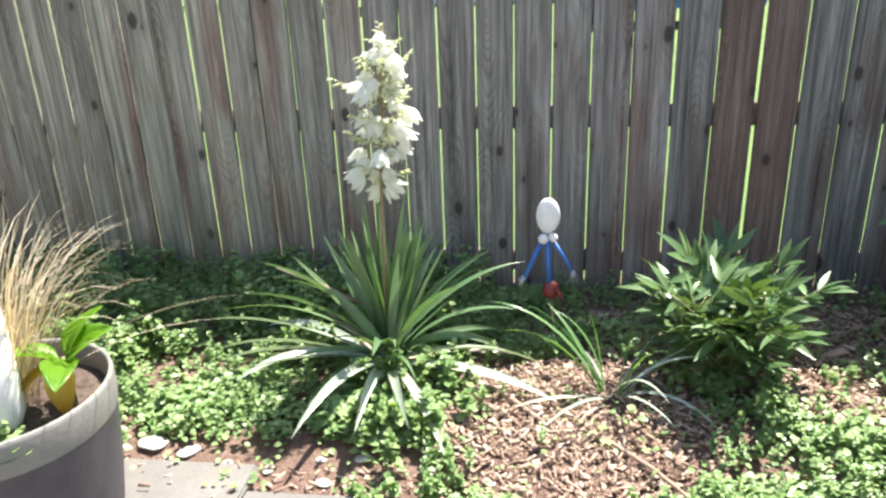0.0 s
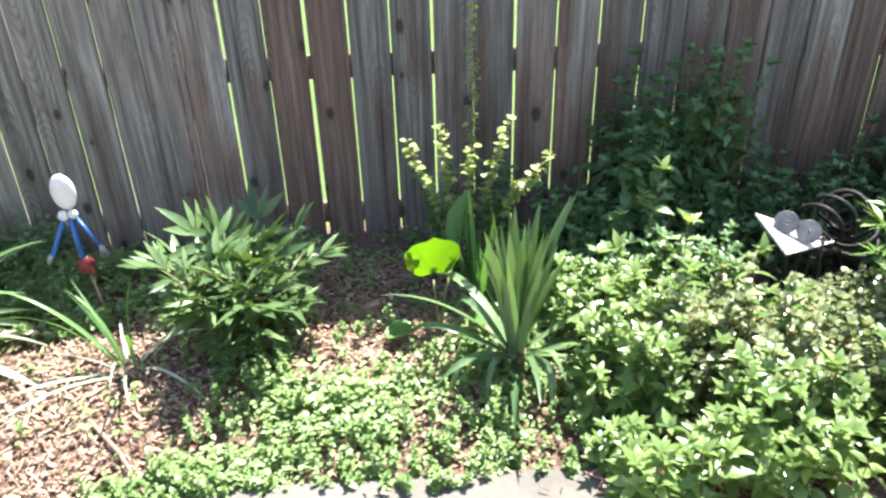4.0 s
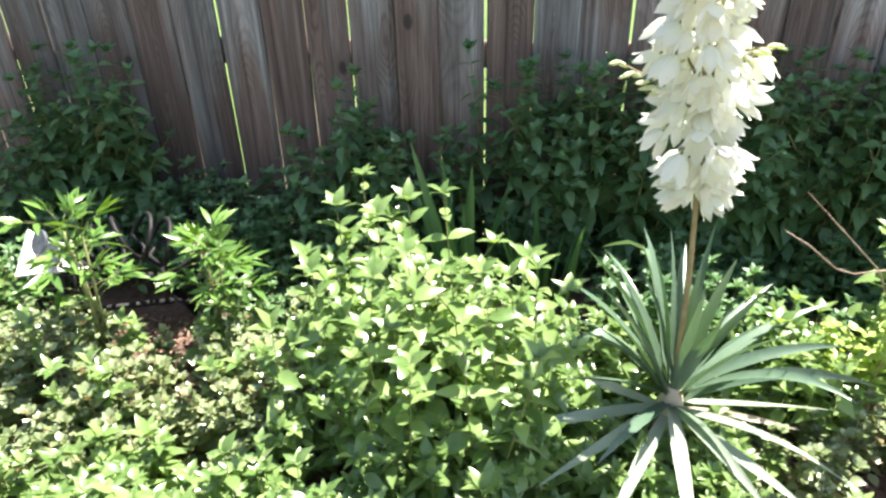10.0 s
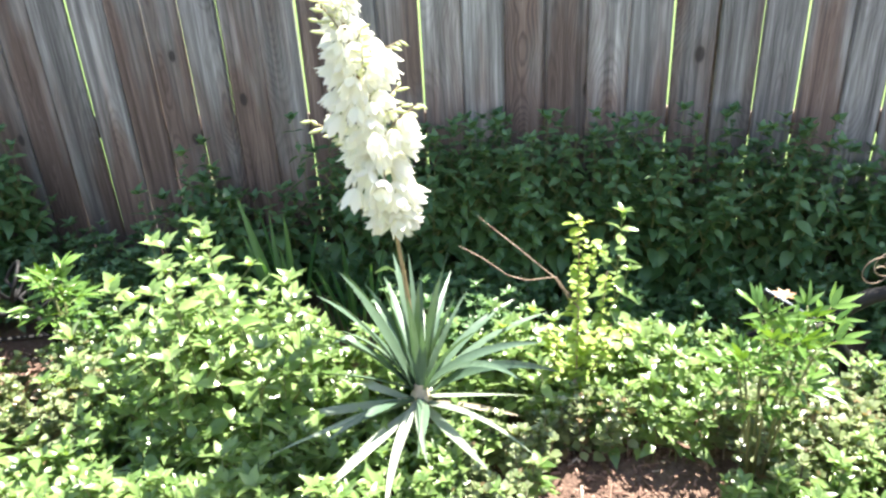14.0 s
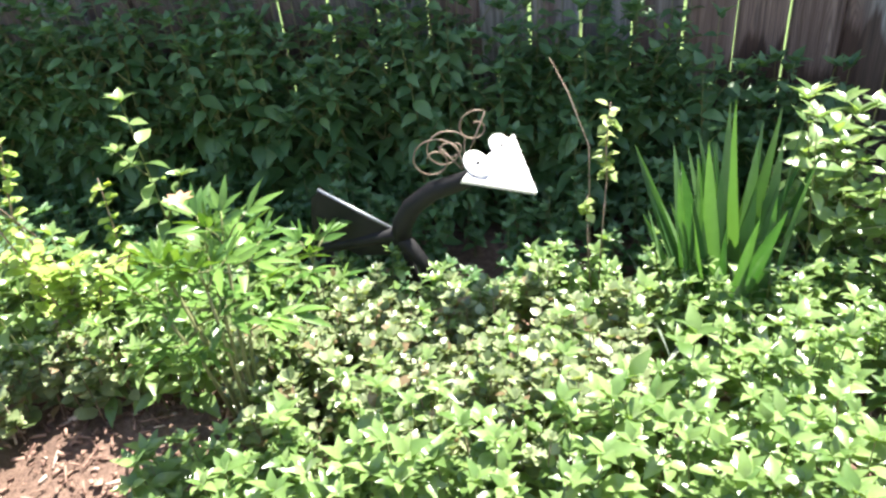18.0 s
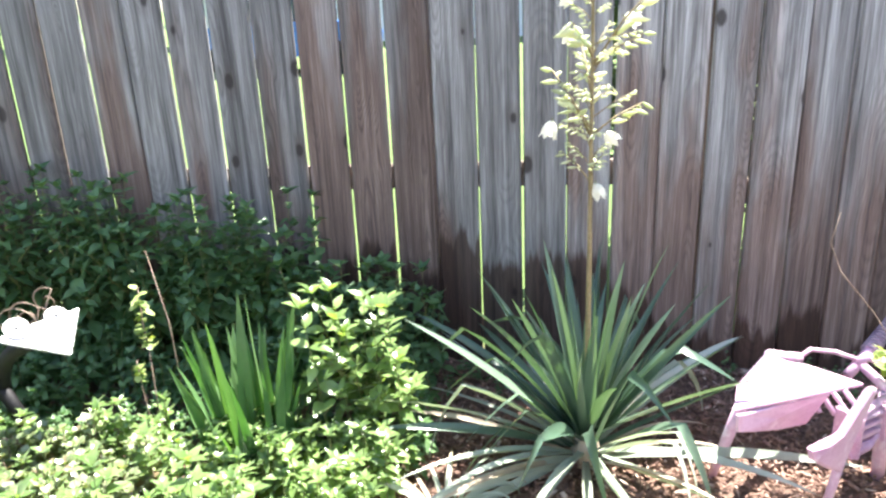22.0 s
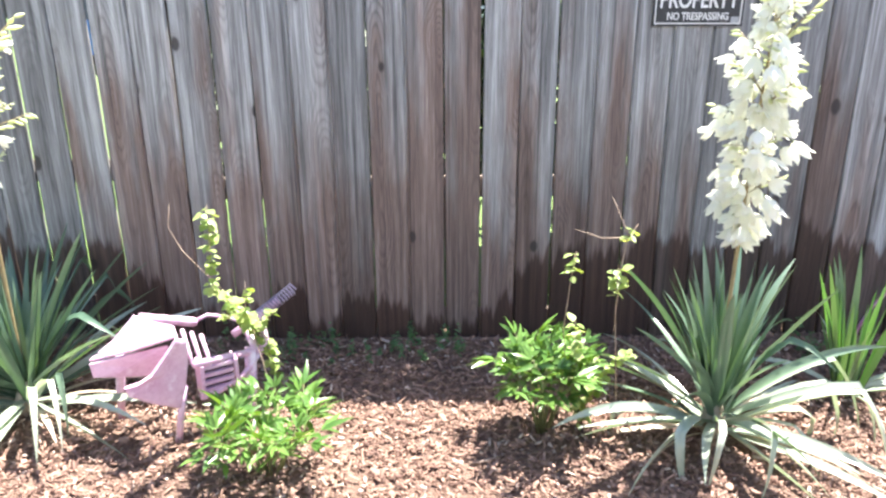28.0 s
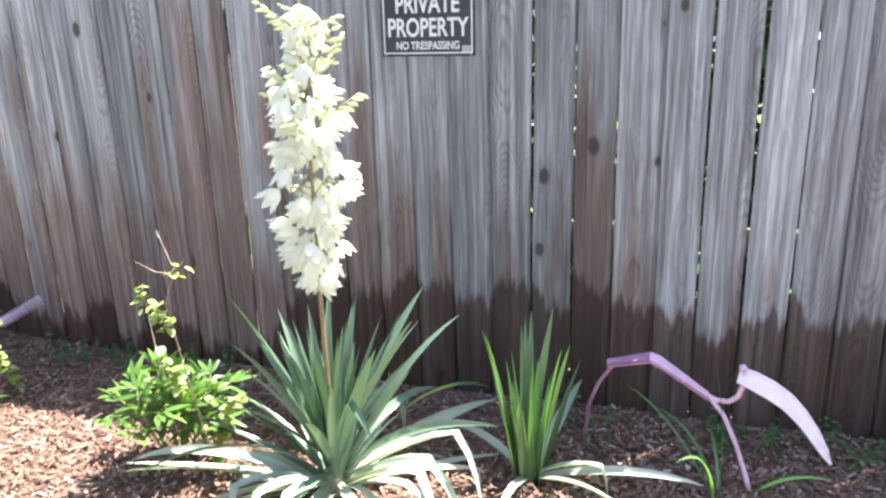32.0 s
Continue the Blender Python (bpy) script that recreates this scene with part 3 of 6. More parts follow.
SHUT = (-23, -22, -21, -20, -19, -18, -17, -16, -15, -14, -13, -12, -11, -10, -9, -8, -7, -6, -4, -3, -2, -1, 16, 22, 26, 28, 29, 30, 31, 32, 37, 44, 49, 53, 54, 56, 59, 61, 63, 64, 65, 69)
WIDE = {6: 0.016, 33: 0.007, 34: 0.010, 35: 0.010, 38: 0.010, 39: 0.009, 41: 0.010, 42: 0.009, 43: 0.009, 45: 0.0062, 46: 0.0068, 47: 0.006, 67: 0.009, 18: 0.0058, 20: 0.0056, 23: 0.0045, 24: 0.0036, 25: 0.005, 27: 0.005}


# how brown or bleached a board has weathered; the rest lie between
BROWN = {5: .95, 6: .6, 10: .35, 11: .4, 12: .4, 13: .4, 14: .4, 15: .5, 16: .8, 17: .5, 18: .15, 19: .75, 20: .5, 21: .3, 22: .6, 23: .55, 24: .8, 26: .7, 27: .5, 29: .75, 30: .85, 31: .3, 32: .5, 33: .8, 34: .6, 36: .75, 37: -.4, 40: .4, 41: .75, 42: .65, 43: 1.0, 45: -.6, 46: -.3, 48: .3, 49: .35, 50: .2, 51: .35, 52: .45, 53: .4, 54: .35, 55: .5, 56: .9, 57: .85, 58: .2, 59: .4, 60: .5, 61: .5, 67: .65, 69: -.7, 70: -.3, 71: -.5}


def joint(i):
    for (a, xa), (b, xb) in zip(KNOTS, KNOTS[1:]):
        if i <= b:
            return xa + (xb - xa) * (i - a) / (b - a)
    return KNOTS[-1][1]


def build_fence():
    rr = random.Random(3)
    e = thing("fence", "tall weathered grey-brown wooden picket fence with narrow gaps", "fence")
    for x0, x1, lo in ((-3.3, 5.5, 0.712), (5.5, 7.76, 0.684), (7.76, 13.2, 0.603)):
        for z0, nm in ((lo, "rail"), (1.43, "rail"), (lo - 0.60, "rail")):
            s = Shape()
            s.box(x0 + .002, x1 - .002, 2.5245, 2.559, z0, z0 + .088, bevel=0.004)
            part(nm, s.mesh(nm, M_RAIL, False), e)
    for x in (-3.1, -1.9, 0.62, 3.05, 5.5, 7.9, 10.4, 12.7):
        s = Shape()
        s.box(x - .045, x + .045, 2.5605, 2.65, -.3, 1.62, bevel=0.005)
        part("post", s.mesh("post", M_RAIL, False), e)
    variants = []
    for k in range(7):
        s, n = Shape(), 9
        ph, amp = rr.uniform(0, 6), rr.uniform(.0006, .0016)
        ring = []
        for j in range(n + 1):
            t = j / n
            z = t
            dl, dr = amp * math.sin(ph + 5 * t) + rr.uniform(-.0007, .0007), amp * math.sin(ph + 1 + 4 * t) + rr.uniform(-.0007, .0007)
            dy = 0.002 * math.sin(ph + 3 * t)
            for x, y in ((-.5 + dl, .006), (-.5 + dl + .034, 0), (.5 + dr - .034, 0), (.5 + dr, .006), (.5 + dr, .0145), (.5 + dr, .0145), (.5 + dr, .017), (-.5 + dl, .017), (-.5 + dl, .0145), (-.5 + dl, .0145)):
                ring.append((x, y + dy, z))
        faces = [(j * 10 + k2, j * 10 + (k2 + 1) % 10, (j + 1) * 10 + (k2 + 1) % 10, (j + 1) * 10 + k2) for j in range(n) for k2 in range(10)]
        faces += [tuple(range(n * 10, n * 10 + 10)), tuple(range(9, -1, -1))]
        s.add(ring, faces)
        variants.append(s)
    for i in range(-24, 84):
        ga = WIDE.get(i, (0.0080 if i > 0 else 0.0062) if i in SHUT else (0.0064 if i < 12 else 0.0074))
        gb = WIDE.get(i + 1, (0.0080 if i > 0 else 0.0062) if (i + 1) in SHUT else (0.0064 if i + 1 < 12 else 0.0074))
        x0, x1 = joint(i) + ga / 2, joint(i + 1) - gb / 2
        xm = (x0 + x1) / 2
        zb = ground_z(xm, 2.5) - 0.02
        zt = 1.745 + 0.004 * math.sin(i * 1.3) + rr.uniform(-.006, .006) - 0.006 * (xm - 7)
        if xm < 5.5:
            zt = 1.815 + rr.uniform(-.006, .006)
        w, h = x1 - x0, zt - zb
        vs = variants[rr.randrange(7)]
        s = Shape()
        ea, eb = (.0072 if i in SHUT and i > 0 else 0), (.0072 if (i + 1) in SHUT and i > 0 else 0)      # tongues that close the shut joints
        s.add([(x * w + (eb if k % 10 in (5, 6) else (-ea if k % 10 in (7, 8) else 0)), y - (.0032 if eb and k % 10 in (4, 5, 6) else 0), z * h) for k, (x, y, z) in enumerate(vs.v)], vs.f)
        board = part("picket", s.mesh("picket", M_PICKET, False), e, m=pose(xm, 2.5 + rr.uniform(-.003, .002), zb, 0, rr.uniform(-.22, .22), rr.uniform(-1.6, 1.6)))
        board.color = (.5 + .5 * BROWN.get(i, .05), 0, 0, 1)


# ---- foliage parts ----
def blade(L, W, e0, bend, n=8, fold=0.18, power=1.3, kink=None, root=0.55, twist=0.0):
    """A sword leaf from the origin outwards along +x and up, as (verts, faces)."""
    p, rows = Vector((0, 0, 0)), []
    for j in range(n + 1):
        t = j / n
        e = radians(e0 - bend * t ** power - (75 * smooth01(kink, kink + .12, t) if kink else 0))
        w = W * (root + (1 - root) * math.sin(min(t / .42, 1) * math.pi / 2)) * max(1 - t ** 3.2, 0.0) * .5
        up = Vector((-math.sin(e), 0, math.cos(e)))
        c, sn = math.cos(twist * t), math.sin(twist * t)
        side, top = Vector((0, c, 0)) + up * sn, up * c - Vector((0, sn, 0))
        rows.append((p + top * (w * fold * 2) + side * w, p.copy(), p + top * (w * fold * 2) - side * w))
        p = p + Vector((math.cos(e), 0, math.sin(e))) * (L / n)
    verts = [q for r in rows for q in r]
    faces = []
    for j in range(n):
        a = j * 3
        faces += [(a, a + 1, a + 4, a + 3), (a + 1, a + 2, a + 5, a + 4)]
    return verts, faces


def blade_set(name, mat, specs, seed):
    out, rr = [], random.Random(seed)
    for L, W, e0, bend, kink in specs + specs:
        v, f = blade(L * rr.uniform(.94, 1.05), W, e0 + rr.uniform(-4, 4), bend * rr.uniform(.8, 1.25), 10, rr.uniform(.06, .34), rr.uniform(1.1, 2.1), kink, .55, rr.choice((-1, 1)) * rr.uniform(.1, 1.25))
        tw = rr.uniform(-.25, .25)
        v = [(q.x, q.y + tw * q.x * q.x * .5, q.z) for q in v]
        out.append(Shape().add(v, f).mesh(name, mat))
    return out


UPRIGHT = blade_set("sword_leaf", M_YUCCA, [(.52, .040, 84, 10, None), (.50, .036, 78, 14, None), (.54, .042, 72, 18, None), (.48, .040, 66, 12, None), (.50, .038, 60, 22, None), (.46, .036, 80, 4, None)], 1)
ARCHED = blade_set("arched_leaf", M_YUCCA, [(.56, .040, 52, 40, None), (.58, .042, 44, 52, None), (.54, .038, 38, 30, None), (.60, .042, 48, 80, None), (.52, .040, 30, 26, None), (.56, .042, 56, 30, .62)], 2)
FLOPPED = blade_set("flopped_leaf", M_YUCCA_PALE_GLARE, [(.58, .044, 26, 62, None), (.60, .044, 18, 40, None), (.56, .042, 34, 70, .45), (.62, .046, 22, 26, None), (.55, .044, 40, 60, .5)], 3)
DRY = blade_set("dry_leaf", M_YUCCA_DRY, [(.50, .030, 14, 34, None), (.46, .028, 8, 20, None), (.44, .026, 22, 60, None)], 4)
STRAIGHT = blade_set("arched_leaf", M_YUCCA, [(.60, .040, 46, 14, None), (.58, .038, 34, 18, None), (.62, .040, 24, 16, None), (.56, .038, 54, 10, None), (.60, .040, 40, 34, .7)], 13)
FLOP_S = blade_set("flopped_leaf", M_YUCCA_PALE_GLARE, [(.62, .042, 18, 16, None), (.60, .042, 10, 12, None), (.64, .044, 26, 30, None), (.58, .040, 6, 6, None), (.62, .042, 40, 46, .5)], 14)
ARCHED_K = blade_set("bent_leaf", M_YUCCA, [(.56, .042, 60, 20, .55), (.54, .040, 48, 24, .5), (.58, .042, 66, 16, .62), (.52, .040, 40, 30, .48)], 12)
UPRIGHT_G = blade_set("sword_leaf", M_YUCCA_G, [(.52, .042, 86, 6, None), (.50, .038, 82, 10, None), (.54, .042, 79, 12, None), (.48, .038, 84, 4, None), (.45, .038, 76, 12, None)], 7)
ARCHED_G = blade_set("arched_leaf", M_YUCCA_G, [(.54, .034, 56, 36, None), (.56, .036, 46, 50, None), (.52, .034, 40, 34, None), (.58, .036, 50, 78, None), (.50, .034, 62, 20, None)], 8)
FLOP_G = blade_set("flopped_leaf", M_YUCCA_G, [(.44, .034, 34, 96, None), (.42, .032, 26, 70, None), (.48, .036, 46, 120, None), (.42, .032, 38, 60, .45), (.46, .034, 50, 50, .5)], 9)
IRISES = blade_set("iris_leaf", M_IRIS, [(.50, .031, 88, 6, None), (.46, .029, 84, 8, None), (.52, .032, 80, 8, None), (.42, .028, 76, 12, None), (.48, .030, 86, 14, None)], 5)
STRAPS = blade_set("strap_leaf", M_IRIS, [(.50, .018, 80, 20, None), (.52, .018, 62, 40, None), (.55, .020, 50, 60, None), (.46, .016, 72, 70, None)], 6)

TUFT = blade_set("strap_leaf", M_YUCCA_PALE_GLARE, [(.30, .020, 46, 120, None), (.27, .018, 34, 96, None), (.32, .021, 56, 140, None)], 15) + blade_set("strap_leaf", M_DRYGRASS, [(.28, .018, 24, 60, None)], 16)
STRAPS_P = blade_set("strap_leaf", M_YUCCA_PALE_GLARE, [(.42, .011, 50, 70, None), (.44, .011, 40, 60, None), (.38, .010, 34, 90, None), (.46, .011, 58, 60, None)], 10) + blade_set("strap_leaf", M_DRYGRASS, [(.46, .013, 30, 60, None), (.42, .012, 20, 40, None)], 11)


def flower_mesh(k):
    """A hanging bell of six pointed petals."""
    s, rr = Shape(), random.Random(40 + k)
    for i in range(6):
        a = i * math.pi / 3 + rr.uniform(-.12, .12)
        spread = (.55 if k < 2 else .85) + rr.uniform(-.1, .1)
        rows = []
        for j, (r, z, w) in enumerate(((.004, 0, .006), (.017, -.014, .013), (.024, -.032, .015), (.026 * (.7 + spread * .5), -.048, .010), (.030 * (.5 + spread * .8), -.060, .0008))):
            c, sn = math.cos(a), math.sin(a)
            for u in (-1, 0, 1):
                rr_ = r + (.003 if u == 0 else 0)
                rows.append((rr_ * c - u * w * sn, rr_ * sn + u * w * c, z))
        s.add(rows, [q for j in range(4) for q in ((j * 3, j * 3 + 1, j * 3 + 4, j * 3 + 3), (j * 3 + 1, j * 3 + 2, j * 3 + 5, j * 3 + 4))])
    s.cur = 1
    s.tube([(0, 0, .014), (0, 0, -.008)], [.0016, .003], 5)
    return s.mesh("flower", [M_PETAL, M_STEM])


FLOWERS = [flower_mesh(k) for k in range(4)]


def bud_mesh(k):
    """A side spray of slender pointed buds."""
    s, rr = Shape(), random.Random(60 + k)
    n = 6 + k
    end = Vector((.080 + .022 * k, .006 * (k - 1), .022 + .012 * k))
    s.cur = 1
    s.tube([(0, 0, 0), end * .5 + Vector((0, 0, .006)), end], [.0020, .0015, .0009], 5)
    s.cur = 0
    for i in range(n):
        t = .38 + .62 * i / (n - 1)
        side = 1 if i % 2 else -1
        d = Vector((rr.uniform(.5, 1.0), side * rr.uniform(.4, 1.0), rr.uniform(-.75, .35))).normalized()
        L = rr.uniform(.024, .034) * (1.1 - .3 * t)
        p = end * t
        w = rr.uniform(.0033, .0046)
        s.tube([p, p + d * L * .22, p + d * L * .5, p + d * L * .8, p + d * L], [.0012, w * .8, w, w * .62, .0004], 6)
    return s.mesh("bud_spray", [M_BUD, M_STALK])


BUDS = [bud_mesh(k) for k in range(3)]


def build_yucca(label, x, y, counts, size, seed, spike=None, dry=3, floppy_az=(), ups=None, tip=14, arch=None, flop=None, fat=1.0, trunk=0.0):
    """A yucca clump. counts: upright, arched, flopped leaves; trunk: height of its bare foot. spike: (height of first flower, top, radius, flowers, lean x, lean y)."""
    rr = random.Random(seed)
    gz = ground_z(x, y)
    e = thing("yucca", label, "plant", pose(x, y, gz - .01), "yuccas along the fence")
    s = Shape()
    s.tube([(0, 0, -.02), (0, 0, .05 * size + trunk), (0, 0, .12 * size + trunk)], [.05 * size, .045 * size, .02 * size], 9)
    part("crown", s.mesh("crown", M_YUCCA_DRY), e)

    def put(meshes, n, h0, h1, sc0, sc1, azs=(), tip=14):
        for i in range(n):
            az = azs[i] if i < len(azs) else 360 * (i + rr.random() * .9) / max(n, 1) * 1.618 * 1.0 % 360
            sc = rr.uniform(sc0, sc1) * size
            r = rr.uniform(.005, .035) * size
            h = rr.uniform(h0, h1) * size + trunk
            m = pose(r * math.cos(radians(az)), r * math.sin(radians(az)), h, 0, 0, az) @ pose(0, 0, 0, rr.uniform(-tip, tip), rr.uniform(-.45 * tip, .45 * tip), 0) @ Matrix.Diagonal((sc, sc * rr.uniform(.68, 1.0) * fat, sc, 1))
            part("leaf", rr.choice(meshes), e, m=m)

    put(ups or UPRIGHT, counts[0], .06, .14, .72, 1.12, (), tip)
    put(arch or ARCHED, counts[1], .04, .10, .85, 1.12)
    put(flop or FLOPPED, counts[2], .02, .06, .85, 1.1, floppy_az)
    put(DRY, dry, .01, .03, .8, 1.1)
    if spike:
        z0, z1, rad, nf, lx, ly, full = spike
        def axis(t):
            return Vector((lx * t * t, ly * t * t, .08 + (z1 - .08) * t))
        s = Shape()
        s.tube([axis(t) for t in np.linspace(0, 1, 14)], [.009 * (1 - .72 * t) for t in np.linspace(0, 1, 14)], 8)
        part("stalk", s.mesh("stalk", M_STALK), e, "stout tan flower stalk")
        t0 = (z0 - .08) / (z1 - .08)
        for i in range(nf):
            u = (i + .5) / nf
            t = t0 + (1 - t0) * (u * .93)
            az = 137.5 * i + rr.uniform(-25, 25)
            prof = rad * (0.10 + .98 * math.sin(math.pi * min(.02 + u ** .85, 1)) ** .9) * (1 - .12 * u) * (1 + .34 * math.sin(u * 23 + seed + .8 * math.cos(radians(az))))
            r = prof * rr.uniform(.35, 1.0)
            c = axis(t)
            pnt = c + Vector((r * math.cos(radians(az)), r * math.sin(radians(az)), rr.uniform(.0, .03)))
            sc = rr.uniform(.68, 1.02) * (1 if u < .8 else .72) * (1.0 if full > .6 else .85)
            out = rr.uniform(8, 75)
            if rr.random() > full:
                part("bud_spray", rr.choice(BUDS), e, m=pose(c.x, c.y, c.z, 0, rr.uniform(-35, 10), az) @ Matrix.Scale(rr.uniform(.7, 1.0) * (1.1 - .4 * u), 4))
            else:
                part("flower", rr.choice(FLOWERS), e, m=pose(pnt.x, pnt.y, pnt.z, 0, 0, az) @ pose(0, 0, 0, rr.uniform(-10, 10), -out, 0) @ Matrix.Scale(sc, 4))
        for i in range(14 if full > .5 else 22):
            u = .25 + .72 * rr.random() if full > .5 else rr.random() ** .8
            c = axis(t0 + (1 - t0) * (.03 + .96 * u))
            az = 137.5 * i + 40
            k = (rad / .094) * (1.15 - .5 * u)
            part("bud_spray", rr.choice(BUDS), e, m=pose(c.x, c.y, c.z, 0, rr.uniform(-40, -5), az) @ Matrix.Scale(k * (rr.uniform(1.35, 1.75) if full > .5 else rr.uniform(1.15, 1.7)), 4))
    return e


def build_clump(name, label, cat, x, y, meshes, n, spread, size, seed, lean=10, group="", low=None, fat=1.0):
    """Sword-leaved clump: leaves standing in a row of fans."""
    rr = random.Random(seed)
    e = thing(name, label, cat, pose(x, y, ground_z(x, y) - .01), group)
    for i in range(n):
        az = rr.uniform(0, 360)
        r = spread * math.sqrt(rr.random())
        sc = size * rr.uniform(.68, 1.15)
        m = pose(r * math.cos(radians(az)), r * .7 * math.sin(radians(az)), 0, 0, 0, az + rr.uniform(-40, 40)) @ pose(0, 0, 0, rr.uniform(-lean, lean), rr.uniform(-lean, lean) * .5, 0) @ Matrix.Diagonal((sc, sc * fat, sc, 1))
        part("leaf", rr.choice(meshes), e, m=m)
    for i in range(low or 0):
        az = rr.uniform(0, 360)
        part("leaf", rr.choice(FLOPPED + DRY[:1]), e, m=pose(0, 0, .02, 0, 0, az) @ Matrix.Scale(size * rr.uniform(.6, .9), 4))
    return e


# ---- small-leaved plants in bulk ----
def leaf_outline(widths, droop, fold):
    """One small leaf along +x: rows from stalk to tip with a folded midrib and a drooping tip -> verts, triangles."""
    n = len(widths)
    v, f = [(0, 0, 0)], []
    for j, w in enumerate(widths):
        t = (j + 1) / (n + 1)
        z = -droop * t * t
        v += [(t, w, z + fold * w), (t, 0, z), (t, -w, z + fold * w)]
    v.append((1, 0, -droop))
    f += [(0, 2, 1), (0, 3, 2)]
    for j in range(n - 1):
        a = 1 + 3 * j
        f += [(a, a + 1, a + 4), (a, a + 4, a + 3), (a + 1, a + 2, a + 5), (a + 1, a + 5, a + 4)]
    a = 1 + 3 * (n - 1)
    f += [(a, a + 1, a + 3), (a + 1, a + 2, a + 3)]
    return np.array(v), np.array(f)


LANCE = leaf_outline((.190, .255, .210, .108), .34, .26)
OVATE = leaf_outline((.215, .275, .215, .105), .30, .30)
ROUND = leaf_outline((.33, .40, .27), .14, .22)


def leaf_cloud(pos, az, tilt, size, wide, roll=None, shape=OVATE):
    """Many small leaves at once: places, heading, lift and size as arrays -> verts, triangles."""
    n = len(pos)
    roll = np.zeros(n) if roll is None else roll
    leaf_v, leaf_f = shape
    v = np.repeat(leaf_v[None], n, 0) * np.stack([size, size * wide, size], -1)[:, None, :]
    c, s = np.cos(roll), np.sin(roll)
    v = np.stack([v[..., 0], v[..., 1] * c[:, None] - v[..., 2] * s[:, None], v[..., 1] * s[:, None] + v[..., 2] * c[:, None]], -1)
    c, s = np.cos(tilt), np.sin(tilt)
    v = np.stack([v[..., 0] * c[:, None] - v[..., 2] * s[:, None], v[..., 1], v[..., 0] * s[:, None] + v[..., 2] * c[:, None]], -1)
    c, s = np.cos(az), np.sin(az)
    v = np.stack([v[..., 0] * c[:, None] - v[..., 1] * s[:, None], v[..., 0] * s[:, None] + v[..., 1] * c[:, None], v[..., 2]], -1)
    v += np.asarray(pos)[:, None, :]
    f = leaf_f[None] + (np.arange(n) * len(leaf_v))[:, None, None]
    return v.reshape(-1, 3), f.reshape(-1, 3)


def mint_leaves(h, rr, leaf=.042, step=.034, shoots=3, start=.12, lift=.05):
    """Leaf data of one mint plant: opposite pairs up a leaning stem, side shoots, a tuft on top."""
    out, stems = [], []
    lean = (rr.uniform(-.12, .12) * h, rr.uniform(-.12, .12) * h)

    def run(base, top, n0, sz):
        k = max(int((top - base).length / step), 3)
        a0 = rr.uniform(0, 3.14)
        for j in range(k + 1):
            t = j / k
            if t < n0:
                continue
            p = base.lerp(top, t)
            g = sz * (1.0 - .62 * t ** 3) * rr.uniform(.8, 1.15)
            for q in range(2):
                out.append((p, a0 + j * 1.57 + q * 3.14 + rr.uniform(-.3, .3), lift + .6 * t ** 3 + rr.uniform(-.36, .28), g))
        for q in range(5):
            out.append((top, a0 + q * 1.26, rr.uniform(.45, 1.15), sz * rr.uniform(.36, .62)))
        stems.append((base, top))

    b, t = Vector((0, 0, 0)), Vector((lean[0], lean[1], h))
    run(b, t, start, leaf)
    for q in range(shoots):
        u = rr.uniform(.3, .75)
        p = b.lerp(t, u)
        a = rr.uniform(0, 6.28)
        ln = h * rr.uniform(.14, .28)
        run(p, p + Vector((math.cos(a) * ln * .6, math.sin(a) * ln * .6, ln * .8)), .35, leaf * .75)
    return out, stems


def cloud_of(data, rr, wide=1.0, shape=OVATE):
    pos = np.array([tuple(d[0]) for d in data])
    az, tilt, size = (np.array([d[i] for d in data]) for i in (1, 2, 3))
    return leaf_cloud(pos, az, tilt, size, wide, np.array([rr.uniform(-.45, .45) for _ in data]), shape)


def mint_mesh(h, seed, mat, shape=LANCE, **kw):
    rr = random.Random(seed)
    data, stems = mint_leaves(h, rr, **kw)
    s = Shape()
    for a, b in stems:
        s.tube([a, a.lerp(b, .5), b], [.0026, .002, .001], 4, False)
    return flat_big("foliage", *cloud_of(data, rr, 1.0, shape), mat), s.mesh("stem", M_STEM)


def mint_plants(name, label, group, spots, heights, mat, seed, **kw):
    """Upright mint stems, each a thing with its stem and foliage."""
    rr = random.Random(seed)
    kinds = [(h, *mint_mesh(h, seed * 31 + k, mat, **kw)) for k, h in enumerate(heights)]
    for x, y, h in spots:
        kh, fol, stem = min(kinds, key=lambda q: abs(q[0] - h * rr.uniform(.85, 1.15)))
        k = h / kh
        e = thing(name, label, "plant", pose(x, y, ground_z(x, y) - .01, rr.uniform(-5, 5), rr.uniform(-5, 5), rr.uniform(0, 360)) @ Matrix.Diagonal((1, 1, k, 1)), group)
        part("foliage", fol, e)
        part("stem", stem, e)


